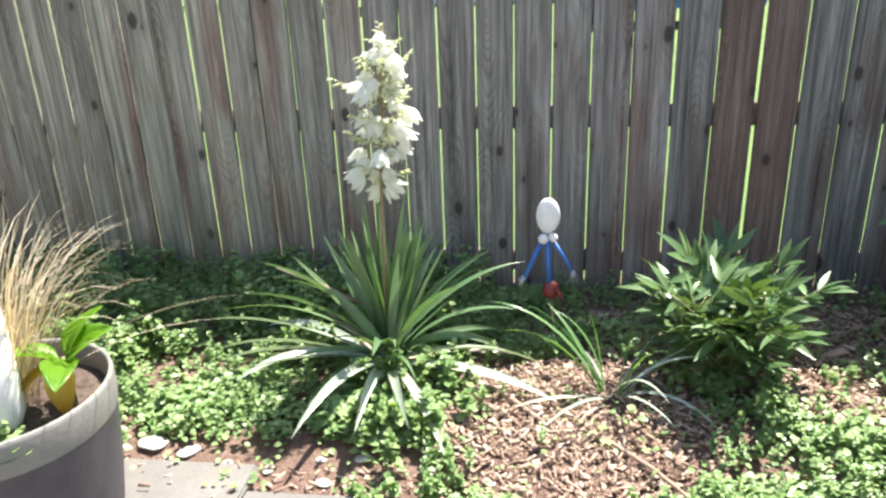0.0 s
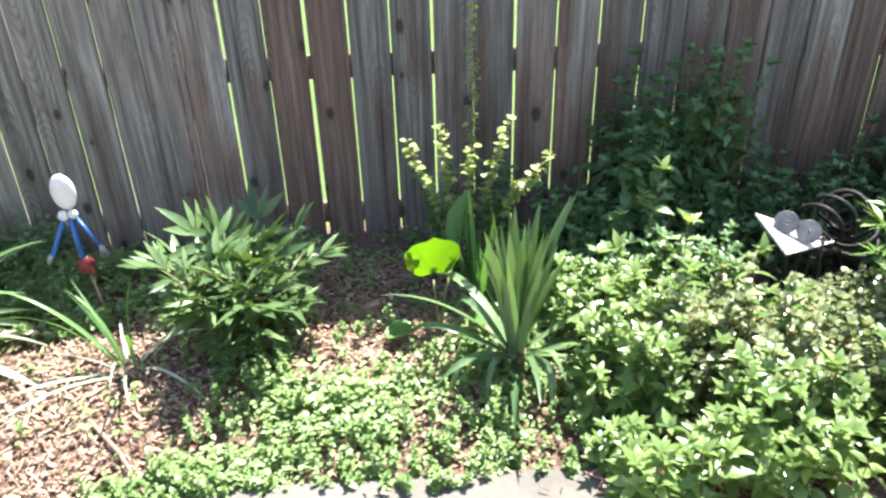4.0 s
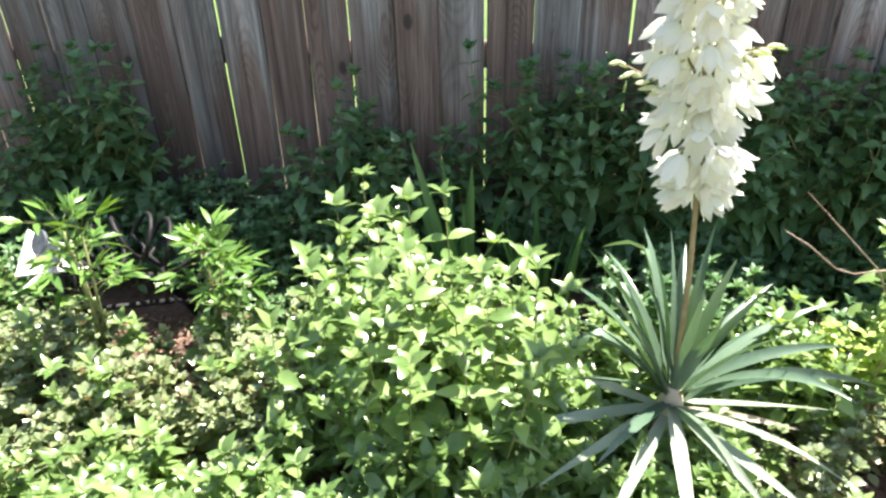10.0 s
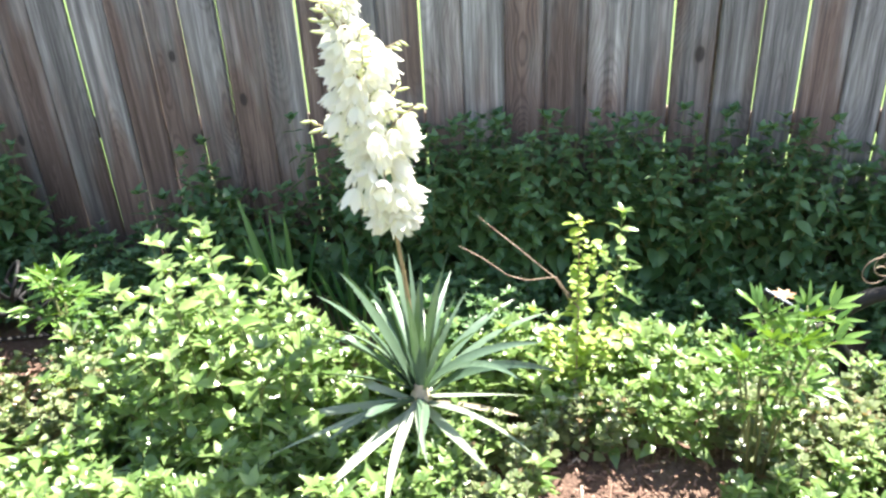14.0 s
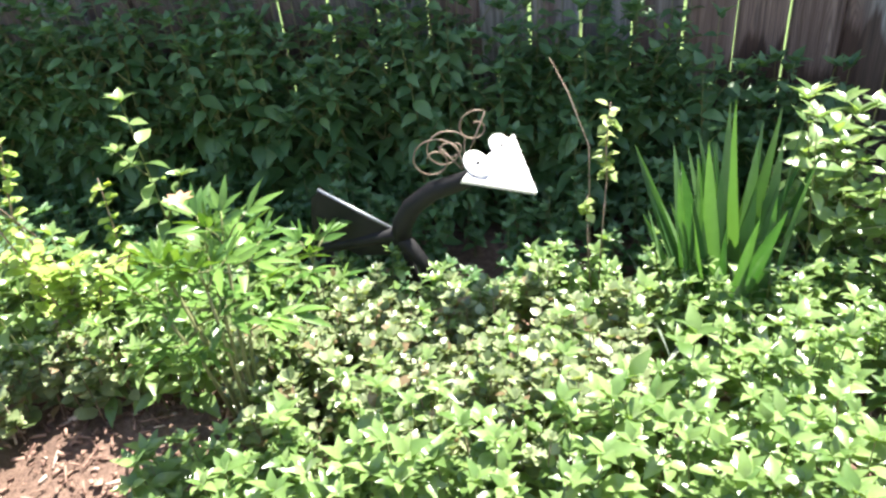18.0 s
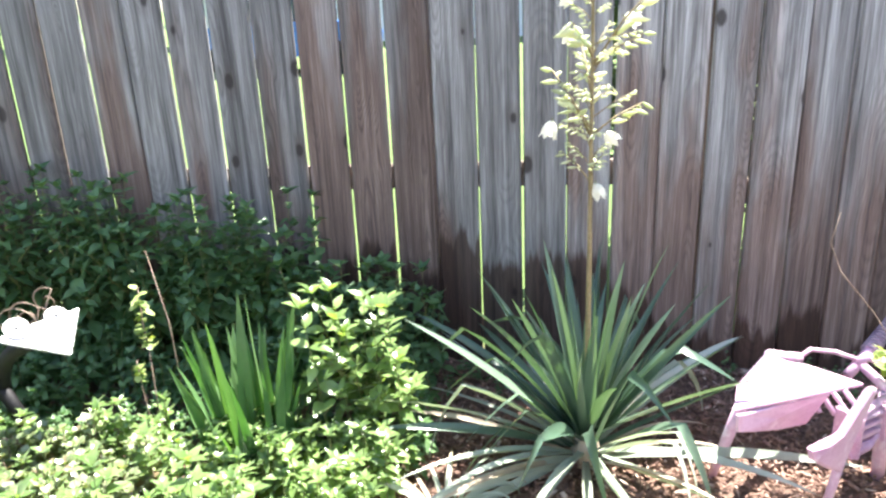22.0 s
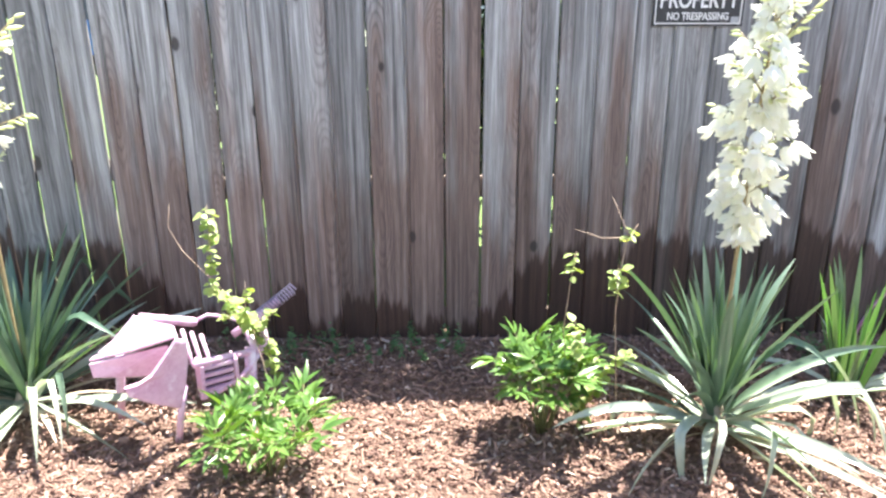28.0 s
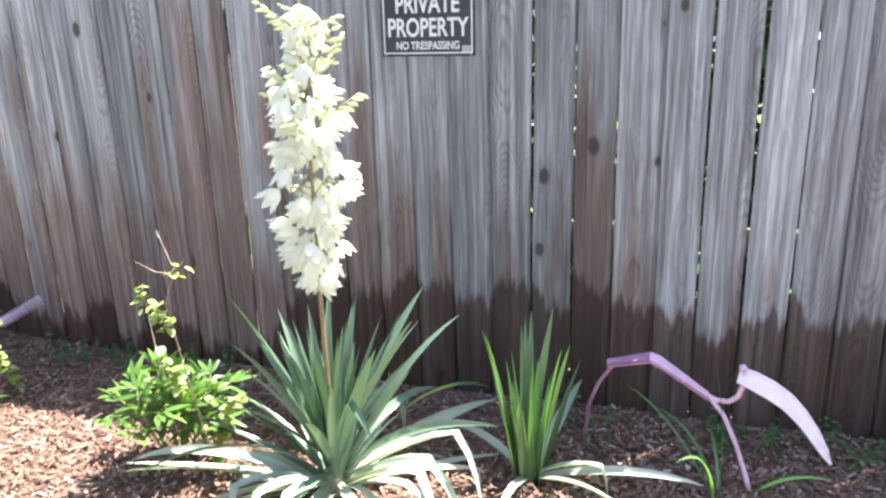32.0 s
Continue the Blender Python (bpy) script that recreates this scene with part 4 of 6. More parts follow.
def bulk(name, label, cat, mat, plants, stem_mat=None, wide=.96, shape=LANCE, lift=.05):
    """Uncounted growth: one mesh out of many small plants. plants: (x, y, height, leaf size, shoots, seed)."""
    vs, fs, n = [], [], 0
    st = Shape()
    for x, y, h, leaf, shoots, seed in plants:
        rr = random.Random(seed)
        data, stems = mint_leaves(h, rr, leaf=leaf, step=max(.024, leaf * (.62 if h > .36 else .8)), shoots=shoots, start=.05, lift=lift)
        v, f = cloud_of(data, rr, wide, shape)
        v = v + np.array((x, y, ground_z(x, y)))
        vs.append(v)
        fs.append(f + n)
        n += len(v)
        if stem_mat:
            for a, b in stems[:1]:
                o = Vector((x, y, ground_z(x, y)))
                st.tube([a + o, b + o], [.0024, .0012], 3, False)
    ob = solo(name, flat_big(name, np.concatenate(vs), np.concatenate(fs), mat), label, cat, kind="stuff")
    if stem_mat:
        part("stems", st.mesh("stems", stem_mat), ob)
    return ob


def bed_height(x, y):
    """How tall the mint stands in the open part of the bed."""
    h = .22 + .05 * noise.noise((x * 1.4, y * 1.7, 4.0))
    h += .13 * math.exp(-((x - 3.78) / .34) ** 2 - ((y - 1.55) / .24) ** 2)
    h += .13 * math.exp(-((x - 2.45) / .5) ** 2 - ((y - 1.45) / .4) ** 2)
    h += .10 * math.exp(-((x - 6.2) / .6) ** 2 - ((y - 1.2) / .3) ** 2)
    h += .05 * math.exp(-((x - 5.3) / .5) ** 2 - ((y - 1.35) / .3) ** 2)
    return h

# ---- broad-leaved single plants ----
def leaflet_shape(L, W, curl, n=5):
    """A pointed leaf blade with a folded midrib, along +x."""
    rows = []
    for j in range(n + 1):
        t = j / n
        w = W * math.sin(math.pi * (t ** .8)) * .5
        z = -curl * L * t * t
        rows += [(t * L, w, z + w * .25), (t * L, 0, z), (t * L, -w, z + w * .25)]
    f = []
    for j in range(n):
        a = j * 3
        f += [(a, a + 1, a + 4, a + 3), (a + 1, a + 2, a + 5, a + 4)]
    return rows, f


def compound_leaf(k, mat=None):
    """A peony leaf: lance-shaped leaflets fanned on one stalk."""
    s, rr = Shape(), random.Random(80 + k)
    s.cur = 1
    s.tube([(0, 0, 0), (.05, 0, .018), (.10, 0, .022)], [.0022, .0018, .0012], 5)
    s.cur = 0
    for i, a in enumerate((-74, -42, -14, 18, 46, 76, 2)[:5 + k % 3]):
        v, f = leaflet_shape(rr.uniform(.075, .110), rr.uniform(.018, .025), rr.uniform(.05, .35))
        b = Vector((.10 if abs(a) < 50 else .07, 0, .02))
        s.add(v, f, Matrix.Translation(b) @ pose(0, 0, 0, rr.uniform(-30, 30), rr.uniform(-25, 12), a + rr.uniform(-8, 8)))
    return s.mesh("leaf", [mat or M_PEONY, M_STEM])


COMPOUND = [compound_leaf(k) for k in range(6)]
COMPOUND_D = [compound_leaf(k, M_PEONY_D) for k in range(6)]


def build_peony(label, x, y, h, radius, shoots, seed, leaves=5, bud=False, kit=None, ls=1.0):
    kit = kit or COMPOUND
    rr = random.Random(seed)
    e = thing("peony", label, "plant", pose(x, y, ground_z(x, y) - .01), "peonies in the bed")
    for i in range(shoots):
        az = 360 * (i + rr.uniform(-.3, .3)) / shoots
        out = radius * rr.uniform(.15, .72)
        top = Vector((out * math.cos(radians(az)), out * math.sin(radians(az)), h * rr.uniform(.68, .96)))
        base = top * .12
        base.z = 0
        midp = base.lerp(top, .5) + Vector((0, 0, h * .1))
        s = Shape()
        s.tube([base, midp, top], [.005, .0042, .003], 6)
        part("stem", s.mesh("stem", M_STEM), e)
        for j in range(leaves):
            t = (.12 if kit is COMPOUND_D else .44) + (.88 if kit is COMPOUND_D else .56) * (j + 1) / leaves
            p = base.lerp(midp, t * 2) if t < .5 else midp.lerp(top, t * 2 - 1)
            a = az + 137.5 * j + rr.uniform(-40, 40)
            sc = rr.uniform(.8, 1.15) * (.75 + .5 * min(h, .5)) * (1.5 * ls if kit is COMPOUND_D else ls)
            part("leaf", rr.choice(kit), e, m=pose(p.x, p.y, p.z, 0, rr.uniform(*((-50, 4) if kit is COMPOUND_D else (-40, 10))) - (16 if j == leaves - 1 else 0), a) @ Matrix.Scale(sc, 4))
        for q in range(3):
            part("leaf", rr.choice(kit), e, m=pose(top.x, top.y, top.z, 0, rr.uniform(-66, -26), az + 120 * q + rr.uniform(-25, 25)) @ Matrix.Scale(ls * rr.uniform(.6, .85) * (.75 + .5 * min(h, .5)), 4))
        if bud and i == 0:
            top = Vector((.0, .0, h * 1.02))
            s = Shape()
            for q in range(7):
                v, f = leaflet_shape(.03, .016, .2, 3)
                s.add(v, f, Matrix.Translation(top + Vector((0, 0, .03))) @ pose(0, 0, 0, 0, -30, q * 51))
            part("spent_flower", s.mesh("spent_flower", M_SPENT), e, "withered orange-tan flower head")
    return e


def vine_mesh(pts, seed, leaf=.022, step=.017, mat=None):
    rr = random.Random(seed)
    data = []
    pts = [Vector(p) for p in pts]
    for a, b in zip(pts, pts[1:]):
        k = max(int((b - a).length / step), 1)
        for j in range(k):
            p = a.lerp(b, j / k)
            z = rr.uniform(0, 6.28)
            for q in range(rr.choice((2, 3, 3, 4))):
                off = Vector((rr.gauss(0, .006), rr.gauss(0, .006), rr.gauss(0, .006)))
                data.append((p + off, z + q * 2.1 + rr.uniform(-.6, .6), rr.uniform(-.6, .6), leaf * rr.uniform(.8, 1.9)))
    return flat_big("foliage", *cloud_of(data, rr, 1.0, ROUND), mat or M_VINE)


def build_vine(label, runs, twigs=(), seed=0, leaf=.018, dark=(), mat=None):
    """A sprawling vine. runs: leafy shoots as lists of points; twigs: bare ones."""
    b = Vector(runs[0][0])
    b.z = ground_z(b.x, b.y)
    e = thing("vine", label, "plant", Matrix.Translation(b))
    for i, r in enumerate(runs):
        pts = [Vector(p) - b for p in r]
        part("shoot", vine_mesh(pts, seed * 10 + i, leaf, .017, mat), e)
        s = Shape()
        s.tube(pts, [.0022] * (len(pts) - 1) + [.001], 5)
        part("stem", s.mesh("stem", M_TWIG), e)
    for i, r in enumerate(dark):
        part("lower_foliage", vine_mesh([Vector(p) - b for p in r], seed * 77 + i, leaf * 1.25, .013, M_MINT_SHADE), e, "small leaves in the shade-darkened mint colour")
    for r in twigs:
        s = Shape()
        s.tube([Vector(p) - b for p in r], [.0018] * (len(r) - 1) + [.0009], 5)
        part("twig", s.mesh("twig", M_TWIG), e, "bare brown twig")
    return e


def big_leaf(L, W, bend, cup, n=8, k=4):
    """A broad rounded leaf with a raised midrib and puckered surface, along +x."""
    v, f = [], []
    for j in range(n + 1):
        t = j / n
        w = W * .5 * (math.sin(math.pi * min(t ** .75 * 1.0, 1)) ** .7 if 0 < t < 1 else .02)
        a = bend * t
        for i in range(-k, k + 1):
            u = i / k
            v.append((L * t * math.cos(a), u * w, L * t * math.sin(a) + cup * w * u * u + .004 * math.cos(u * 9)))
    m = 2 * k + 1
    for j in range(n):
        for i in range(m - 1):
            f.append((j * m + i, j * m + i + 1, (j + 1) * m + i + 1, (j + 1) * m + i))
    return v, f


def round_leaf(L, W, cup, n=12, rings=5):
    """A heart-shaped leaf blade with a deep midrib and ribbed veins, along +x from its stalk."""
    v, f = [(L * .2, 0, 0)], []
    for r in range(1, rings + 1):
        k = r / rings
        for i in range(2 * n):
            a = math.pi * i / n
            notch = 1 - .42 * math.exp(-((a - math.pi) / .32) ** 2)
            tip = 1 + .16 * math.exp(-(min(a, 2 * math.pi - a) / .22) ** 2)
            x, y = math.cos(a) * .5 * notch * tip, math.sin(a) * .5 * notch
            v.append((L * (.2 + (x + .3) * k), W * y * k, cup * L * (k * k * abs(math.sin(a)) - .5 * k * k * max(math.cos(a), 0)) + .0035 * math.cos(a * 9) * k))
    m = 2 * n
    f += [(0, 1 + i, 1 + (i + 1) % m) for i in range(m)]
    for r in range(rings - 1):
        f += [(1 + r * m + i, 1 + (r + 1) * m + i, 1 + (r + 1) * m + (i + 1) % m, 1 + r * m + (i + 1) % m) for i in range(m)]
    return v, f


def build_hosta(x, y):
    e = thing("hosta", "broad-leaved plant with one glowing bright green leaf", "plant", pose(x, y, ground_z(x, y) - .01))
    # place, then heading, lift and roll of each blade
    for c, az, tilt, roll, L, W, mt in (((-.01, .06, .19), 278, -80, 0, .17, .185, M_HOSTA), ((.07, .14, .25), 48, -70, -25, .20, .11, M_HOSTA_SHADE), ((-.07, .0, .05), 215, -10, 0, .12, .09, M_HOSTA_SHADE), ((.09, .02, .06), -40, -14, 0, .13, .09, M_HOSTA_SHADE)):
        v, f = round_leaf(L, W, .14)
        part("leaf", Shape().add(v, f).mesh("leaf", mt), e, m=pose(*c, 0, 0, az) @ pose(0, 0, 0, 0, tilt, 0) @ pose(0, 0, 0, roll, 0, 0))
        s = Shape()
        s.tube([(0, 0, 0), (c[0] * .4, c[1] * .4, c[2] * .6), c], [.006, .005, .004], 6)
        part("leaf_stalk", s.mesh("leaf_stalk", M_STEM), e)


# ---- pot ----
def build_pot():
    cx, cy = -.945, 1.02
    e = thing("flower_pot", "large two-tone glazed pot, cream rim above dark grey", "pot", pose(cx, cy, .0285))
    s = Shape()
    s.lathe([(0, 0), (.205, 0), (.215, .012), (.232, .12), (.246, .24), (.2525, .312)], 56)
    part("lower_body", s.mesh("lower_body", M_POTGREY), e, "dark charcoal lower body")
    s = Shape()
    s.lathe([(.2535, .312), (.257, .335), (.258, .388), (.256, .398), (.252, .402), (.247, .399), (.244, .388), (.241, .30)], 56)
    part("rim", s.mesh("rim", M_POTWHITE), e, "pale cream glazed rim band")
    s = Shape()
    s.lathe([(.0, .352), (.12, .350), (.2425, .335)], 30)
    part("soil", s.mesh("soil", M_POTSOIL), e, "dark potting soil")
    base = Vector((cx, cy, .38))
    # dry grass tuft
    rr = random.Random(21)
    g = thing("ornamental_grass", "dry tan ornamental grass arching out of the pot", "plant", Matrix.Translation(base + Vector((-.02, .02, 0))))
    for k in range(6):
        s = Shape()
        for i in range(60):
            v, f = blade(rr.uniform(.36, .58), rr.uniform(.0028, .005), rr.uniform(66, 90), rr.uniform(30, 130), 7, .1, rr.uniform(1.4, 2.6))
            a = rr.uniform(0, 360)
            r = .09 * math.sqrt(rr.random())
            s.add(v, f, pose(r * math.cos(radians(a)), r * math.sin(radians(a)), -.03, 0, 0, a + rr.uniform(-30, 30)))
        part("tuft", s.mesh("tuft", M_DRYGRASS), g)
    for az, L, e0 in ((12, .55, 34), (2, .68, 40), (-14, .5, 45)):
        v, f = blade(L, .004, e0, 40, 8, .1)
        part("stray_blade", Shape().add(v, f).mesh("stray_blade", M_DRYGRASS), g, m=pose(.05, .02, 0, 0, 0, az))
    b = thing("broadleaf_seedling", "bright green broad-leaved plant with one yellowed leaf in the pot", "plant", Matrix.Translation(base + Vector((.17, .03, -.03))))
    for az, tilt, L, W, roll, dry in ((10, -52, .13, .09, 25, 0), (70, -62, .14, .09, -20, 0), (200, -35, .13, .09, 10, 0), (-60, -22, .14, .08, -10, 0), (-75, 48, .13, .07, 0, 1), (215, 20, .2, .06, 0, 1)):
        v, f = big_leaf(L, W, -.4, .4)
        mt = M_DRYYEL if dry else M_HOSTA
        part("leaf", Shape().add(v, f).mesh("leaf", mt), b, "yellowed drooping leaf" if dry else "", m=pose(0, 0, .15, 0, 0, az) @ pose(.01, 0, 0, roll, tilt, 0))
    s = Shape()
    s.tube([(0, 0, 0), (.004, 0, .08), (0, 0, .155)], [.008, .007, .005], 7)
    part("stem", s.mesh("stem", M_STEM), b)
    t = thing("trailing_creeper", "small light green creeper spilling over the pot rim", "plant", Matrix.Translation(base))
    rr = random.Random(5)
    data = []
    for i in range(150):
        a = radians(rr.uniform(215, 320))
        r = rr.uniform(.10, .262)
        z = -.02 + (.02 if r < .24 else -.05 * rr.random() + .02)
        data.append((Vector((r * math.cos(a), r * math.sin(a), z + rr.uniform(0, .04))), rr.uniform(0, 6.28), rr.uniform(-.2, .7), rr.uniform(.02, .034)))
    part("foliage", flat_big("foliage", *cloud_of(data, rr, 1.2, ROUND), M_COVER), t)
    s = Shape()
    s.lathe([(0, 0), (.045, 0), (.058, .03), (.064, .12), (.066, .24), (.060, .34), (.046, .40), (.02, .435), (0, .44)], 32)
    solo("garden_globe", s.mesh("garden_globe", M_WHITE), "smooth white rounded ornament standing in the pot", "ornament", pose(-.895, .95, .375))


# darker copy of the broad leaf, with shade put into its base colour
M_HOSTA_SHADE = leaf_mat("broad_leaf_with_shade", (0.08, 0.19, 0.04), (0.15, 0.28, 0.08), (0.9, 1.0, 0.3), 0.3, 0.35, 25)
M_DRYYEL = leaf_mat("yellowed_leaf", (0.42, 0.24, 0.03), (0.62, 0.42, 0.06), (1.0, 0.8, 0.2), 0.4, 0.5, 40)


# ---- metal figures ----
def spiral(c, r0, r1, turns, ax, up, n=28, start=0.0):
    c, ax, up = Vector(c), Vector(ax).normalized(), Vector(up).normalized()
    pts = []
    for i in range(n + 1):
        t = i / n
        a = start + turns * 2 * math.pi * t
        r = r0 + (r1 - r0) * t
        pts.append(c + ax * (math.cos(a) * r) + up * (math.sin(a) * r))
    return pts


def slab3(s, pts, thick):
    """A flat plate through the given corner points, with thickness."""
    p = [Vector(q) for q in pts]
    nrm = (p[1] - p[0]).cross(p[2] - p[0]).normalized() * thick / 2
    n = len(p)
    s.soft = False
    s.add([q + nrm for q in p] + [q - nrm for q in p],
          [tuple(range(n)), tuple(range(2 * n - 1, n - 1, -1))] + [(i, i + n, (i + 1) % n + n, (i + 1) % n) for i in range(n)])
    s.soft = True


def disc(s, c, nrm, r, thick, hole=.12, n=28):
    """A thick washer."""
    m = Matrix.Translation(Vector(c)) @ Vector(nrm).to_track_quat('Z', 'Y').to_matrix().to_4x4()
    h = thick / 2
    s.soft = False
    s.lathe([(r * hole, -h), (r * .96, -h), (r, -h * .6), (r, h * .6), (r * .96, h), (r * hole, h), (r * hole, -h)], n, m)
    s.soft = True


def at_base(s, x, y, z=0.0):
    s.v = [(a - x, b - y, c - z) for a, b, c in s.v]
    return pose(x, y, z)


def build_bird_sculpture():
    e = thing("bird_sculpture", "black scrap-metal bird sculpture with white triangular head and wire curls", "sculpture", pose(5.73, 1.78, 0))

    def piece(name, s, mat, label=""):
        at_base(s, 5.73, 1.78)
        part(name, s.mesh(name, mat), e, label)

    s = Shape()
    slab3(s, [(5.522, 1.815, .405), (5.716, 1.785, .287), (5.685, 1.785, .232), (5.60, 1.80, .222), (5.485, 1.815, .29), (5.50, 1.815, .385)], .012)
    piece("wing", s, M_BLACK)
    piece("wing_rim", Shape().tube([(5.520, 1.815, .408), (5.718, 1.785, .290)], .0042, 6), M_ZINC, "bare bright metal edge")
    piece("body", Shape().tube([(5.48, 1.81, .235), (5.60, 1.80, .262), (5.70, 1.785, .29), (5.735, 1.77, .262), (5.77, 1.76, .21), (5.775, 1.755, .15)], [.012, .016, .02, .021, .018, .014], 10), M_BLACK)
    piece("neck", Shape().tube([(5.715, 1.785, .27), (5.725, 1.78, .32), (5.755, 1.77, .372), (5.81, 1.76, .418), (5.88, 1.735, .452), (5.925, 1.71, .484), (5.955, 1.695, .512)], [.026, .026, .025, .024, .021, .018, .014], 12), M_BLACK)
    for pts, r in (([(5.72, 1.78, .26), (5.74, 1.79, .14), (5.745, 1.80, .0)], [.014, .011, .011]), ([(5.775, 1.755, .15), (5.765, 1.75, .06), (5.79, 1.74, .015)], [.013, .011, .014]), ([(5.52, 1.815, .25), (5.50, 1.82, .12), (5.495, 1.82, .0)], [.013, .010, .010])):
        piece("leg", Shape().tube(pts, r, 8), M_BLACK)
    s = Shape()
    slab3(s, [(6.004, 1.803, .530), (6.050, 1.660, .454), (5.896, 1.582, .534), (5.912, 1.628, .536)], .008)
    piece("head_plate", s, M_WHITE, "white triangular head plate")
    for c, nr, r in (((5.978, 1.737, .536), (.50, -.40, .77), .031), ((5.928, 1.637, .546), (.50, -.40, .77), .032)):
        s = Shape()
        disc(s, c, nr, r, .005)
        s.cur = 1
        q = Vector(c) + Vector(nr).normalized() * .003
        s.ball(q, .005, .005, .003, 8, 5)
        piece("eye_disc", s, [M_WHITE, M_BLACK], "white washer eye with dark centre")
    for c, r, tn, st in (((5.82, 1.775, .49), .062, 1.4, 0.2), ((5.85, 1.78, .51), .056, 1.35, .6), ((5.92, 1.79, .56), .045, 1.15, 1.0), ((5.87, 1.77, .525), .035, .7, 3.0)):
        piece("wire_curl", Shape().tube([(5.885, 1.765, .468)] + spiral(c, r, r * .25, tn, (1, .12, 0), (0, -.1, 1), 30, st), .0019, 6), M_RUST, "thin rusty wire curl")


def build_frog_sculpture():
    e = thing("frog_sculpture", "coiled black iron sculpture with white triangular face and grey disc eyes", "sculpture", pose(2.75, 1.80, 0))

    def piece(name, s, mat, label=""):
        at_base(s, 2.75, 1.80)
        part(name, s.mesh(name, mat), e, label)

    path = [Vector((2.70, 1.79, .30)), Vector((2.78, 1.83, .36)), Vector((2.88, 1.88, .385)), Vector((2.96, 1.92, .33)), Vector((3.00, 1.94, .22)), Vector((2.99, 1.95, .10))]
    pts, turns, n = [], 9, 170
    for i in range(n + 1):
        t = i / n * (len(path) - 1)
        k = min(int(t), len(path) - 2)
        c = path[k].lerp(path[k + 1], t - k)
        d = (path[k + 1] - path[k]).normalized()
        a1 = d.cross(Vector((0, 1, 0.2))).normalized()
        a2 = d.cross(a1)
        a = 2 * math.pi * turns * i / n
        pts.append(c + (a1 * math.cos(a) + a2 * math.sin(a)) * .072)
    piece("coil", Shape().tube(pts, .0075, 6), M_BLACK, "heavy black coil spring")
    piece("spine", Shape().tube([(2.66, 1.77, .34), (2.70, 1.79, .30), (2.80, 1.84, .26), (2.92, 1.90, .22), (2.98, 1.94, .05)], .014, 8), M_BLACK)
    for dx in (0, .035, .07, .105, .14):
        piece("rib", Shape().tube([(2.61 + dx, 1.735, .345 + dx * .2), (2.605 + dx, 1.72, .25), (2.62 + dx, 1.735, .13), (2.64 + dx, 1.76, .02)], .006, 6), M_BLACK)
    piece("crossbar", Shape().tube([(2.62, 1.74, .16), (2.80, 1.79, .17), (2.95, 1.88, .14)], .010, 6), M_BLACK)
    s = Shape()
    slab3(s, [(2.566, 1.834, .413), (2.606, 1.675, .350), (2.795, 1.747, .344), (2.68, 1.792, .384)], .008)
    piece("face_plate", s, M_WHITE, "white triangular face plate")
    for c, nr in (((2.640, 1.773, .410), (-.42, -.72, .55)), ((2.697, 1.736, .393), (-.30, -.76, .58))):
        s = Shape()
        disc(s, c, nr, .037, .009, .14)
        piece("eye_disc", s, M_STEEL, "dull grey washer eye")


def build_doll():
    s = Shape()
    s.tube([(.40, 1.98, -.03), (.385, 1.985, .12), (.372, 1.99, .24)], .0045, 6)
    s.cur = 1
    s.ball((.372, 1.985, .27), .030, .022, .034, 12, 8)
    s.tube([(.39, 1.965, .285), (.405, 1.96, .262), (.402, 1.965, .235)], [.008, .008, .005], 6)
    s.cur = 2
    s.tube([(.360, 1.995, .455), (.362, 1.99, .37), (.368, 1.985, .29)], [.009, .010, .010], 10)
    s.tube([(.345, 1.995, .45), (.315, 1.98, .39), (.285, 1.965, .325)], [.008, .0085, .008], 8)
    s.tube([(.375, 1.995, .45), (.41, 1.98, .40), (.442, 1.97, .35)], [.006, .006, .006], 8)
    s.cur = 3
    s.tube([(.285, 1.965, .325), (.272, 1.962, .312), (.265, 1.962, .295)], [.010, .012, .007], 8)
    for dx, dz in ((-.012, -.03), (.0, -.034), (.012, -.03), (.02, -.018)):
        s.tube([(.442, 1.97, .35), (.448 + dx, 1.968, .335 + dz)], [.006, .0035], 6)
    s.cur = 4
    s.ball((.360, 2.0, .532), .040, .018, .062, 18, 12)
    s.ball((.345, 1.985, .455), .018, .014, .018, 10, 6)
    s.ball((.378, 1.985, .460), .016, .012, .016, 10, 6)
    m = at_base(s, .40, 1.98, .04)
    solo("stake_figure", s.mesh("stake_figure", [M_RUST, M_RED, M_BLUE, M_ZINC, M_WHITE]), "white oval-headed stake ornament with blue limbs and red foot", "ornament", m)


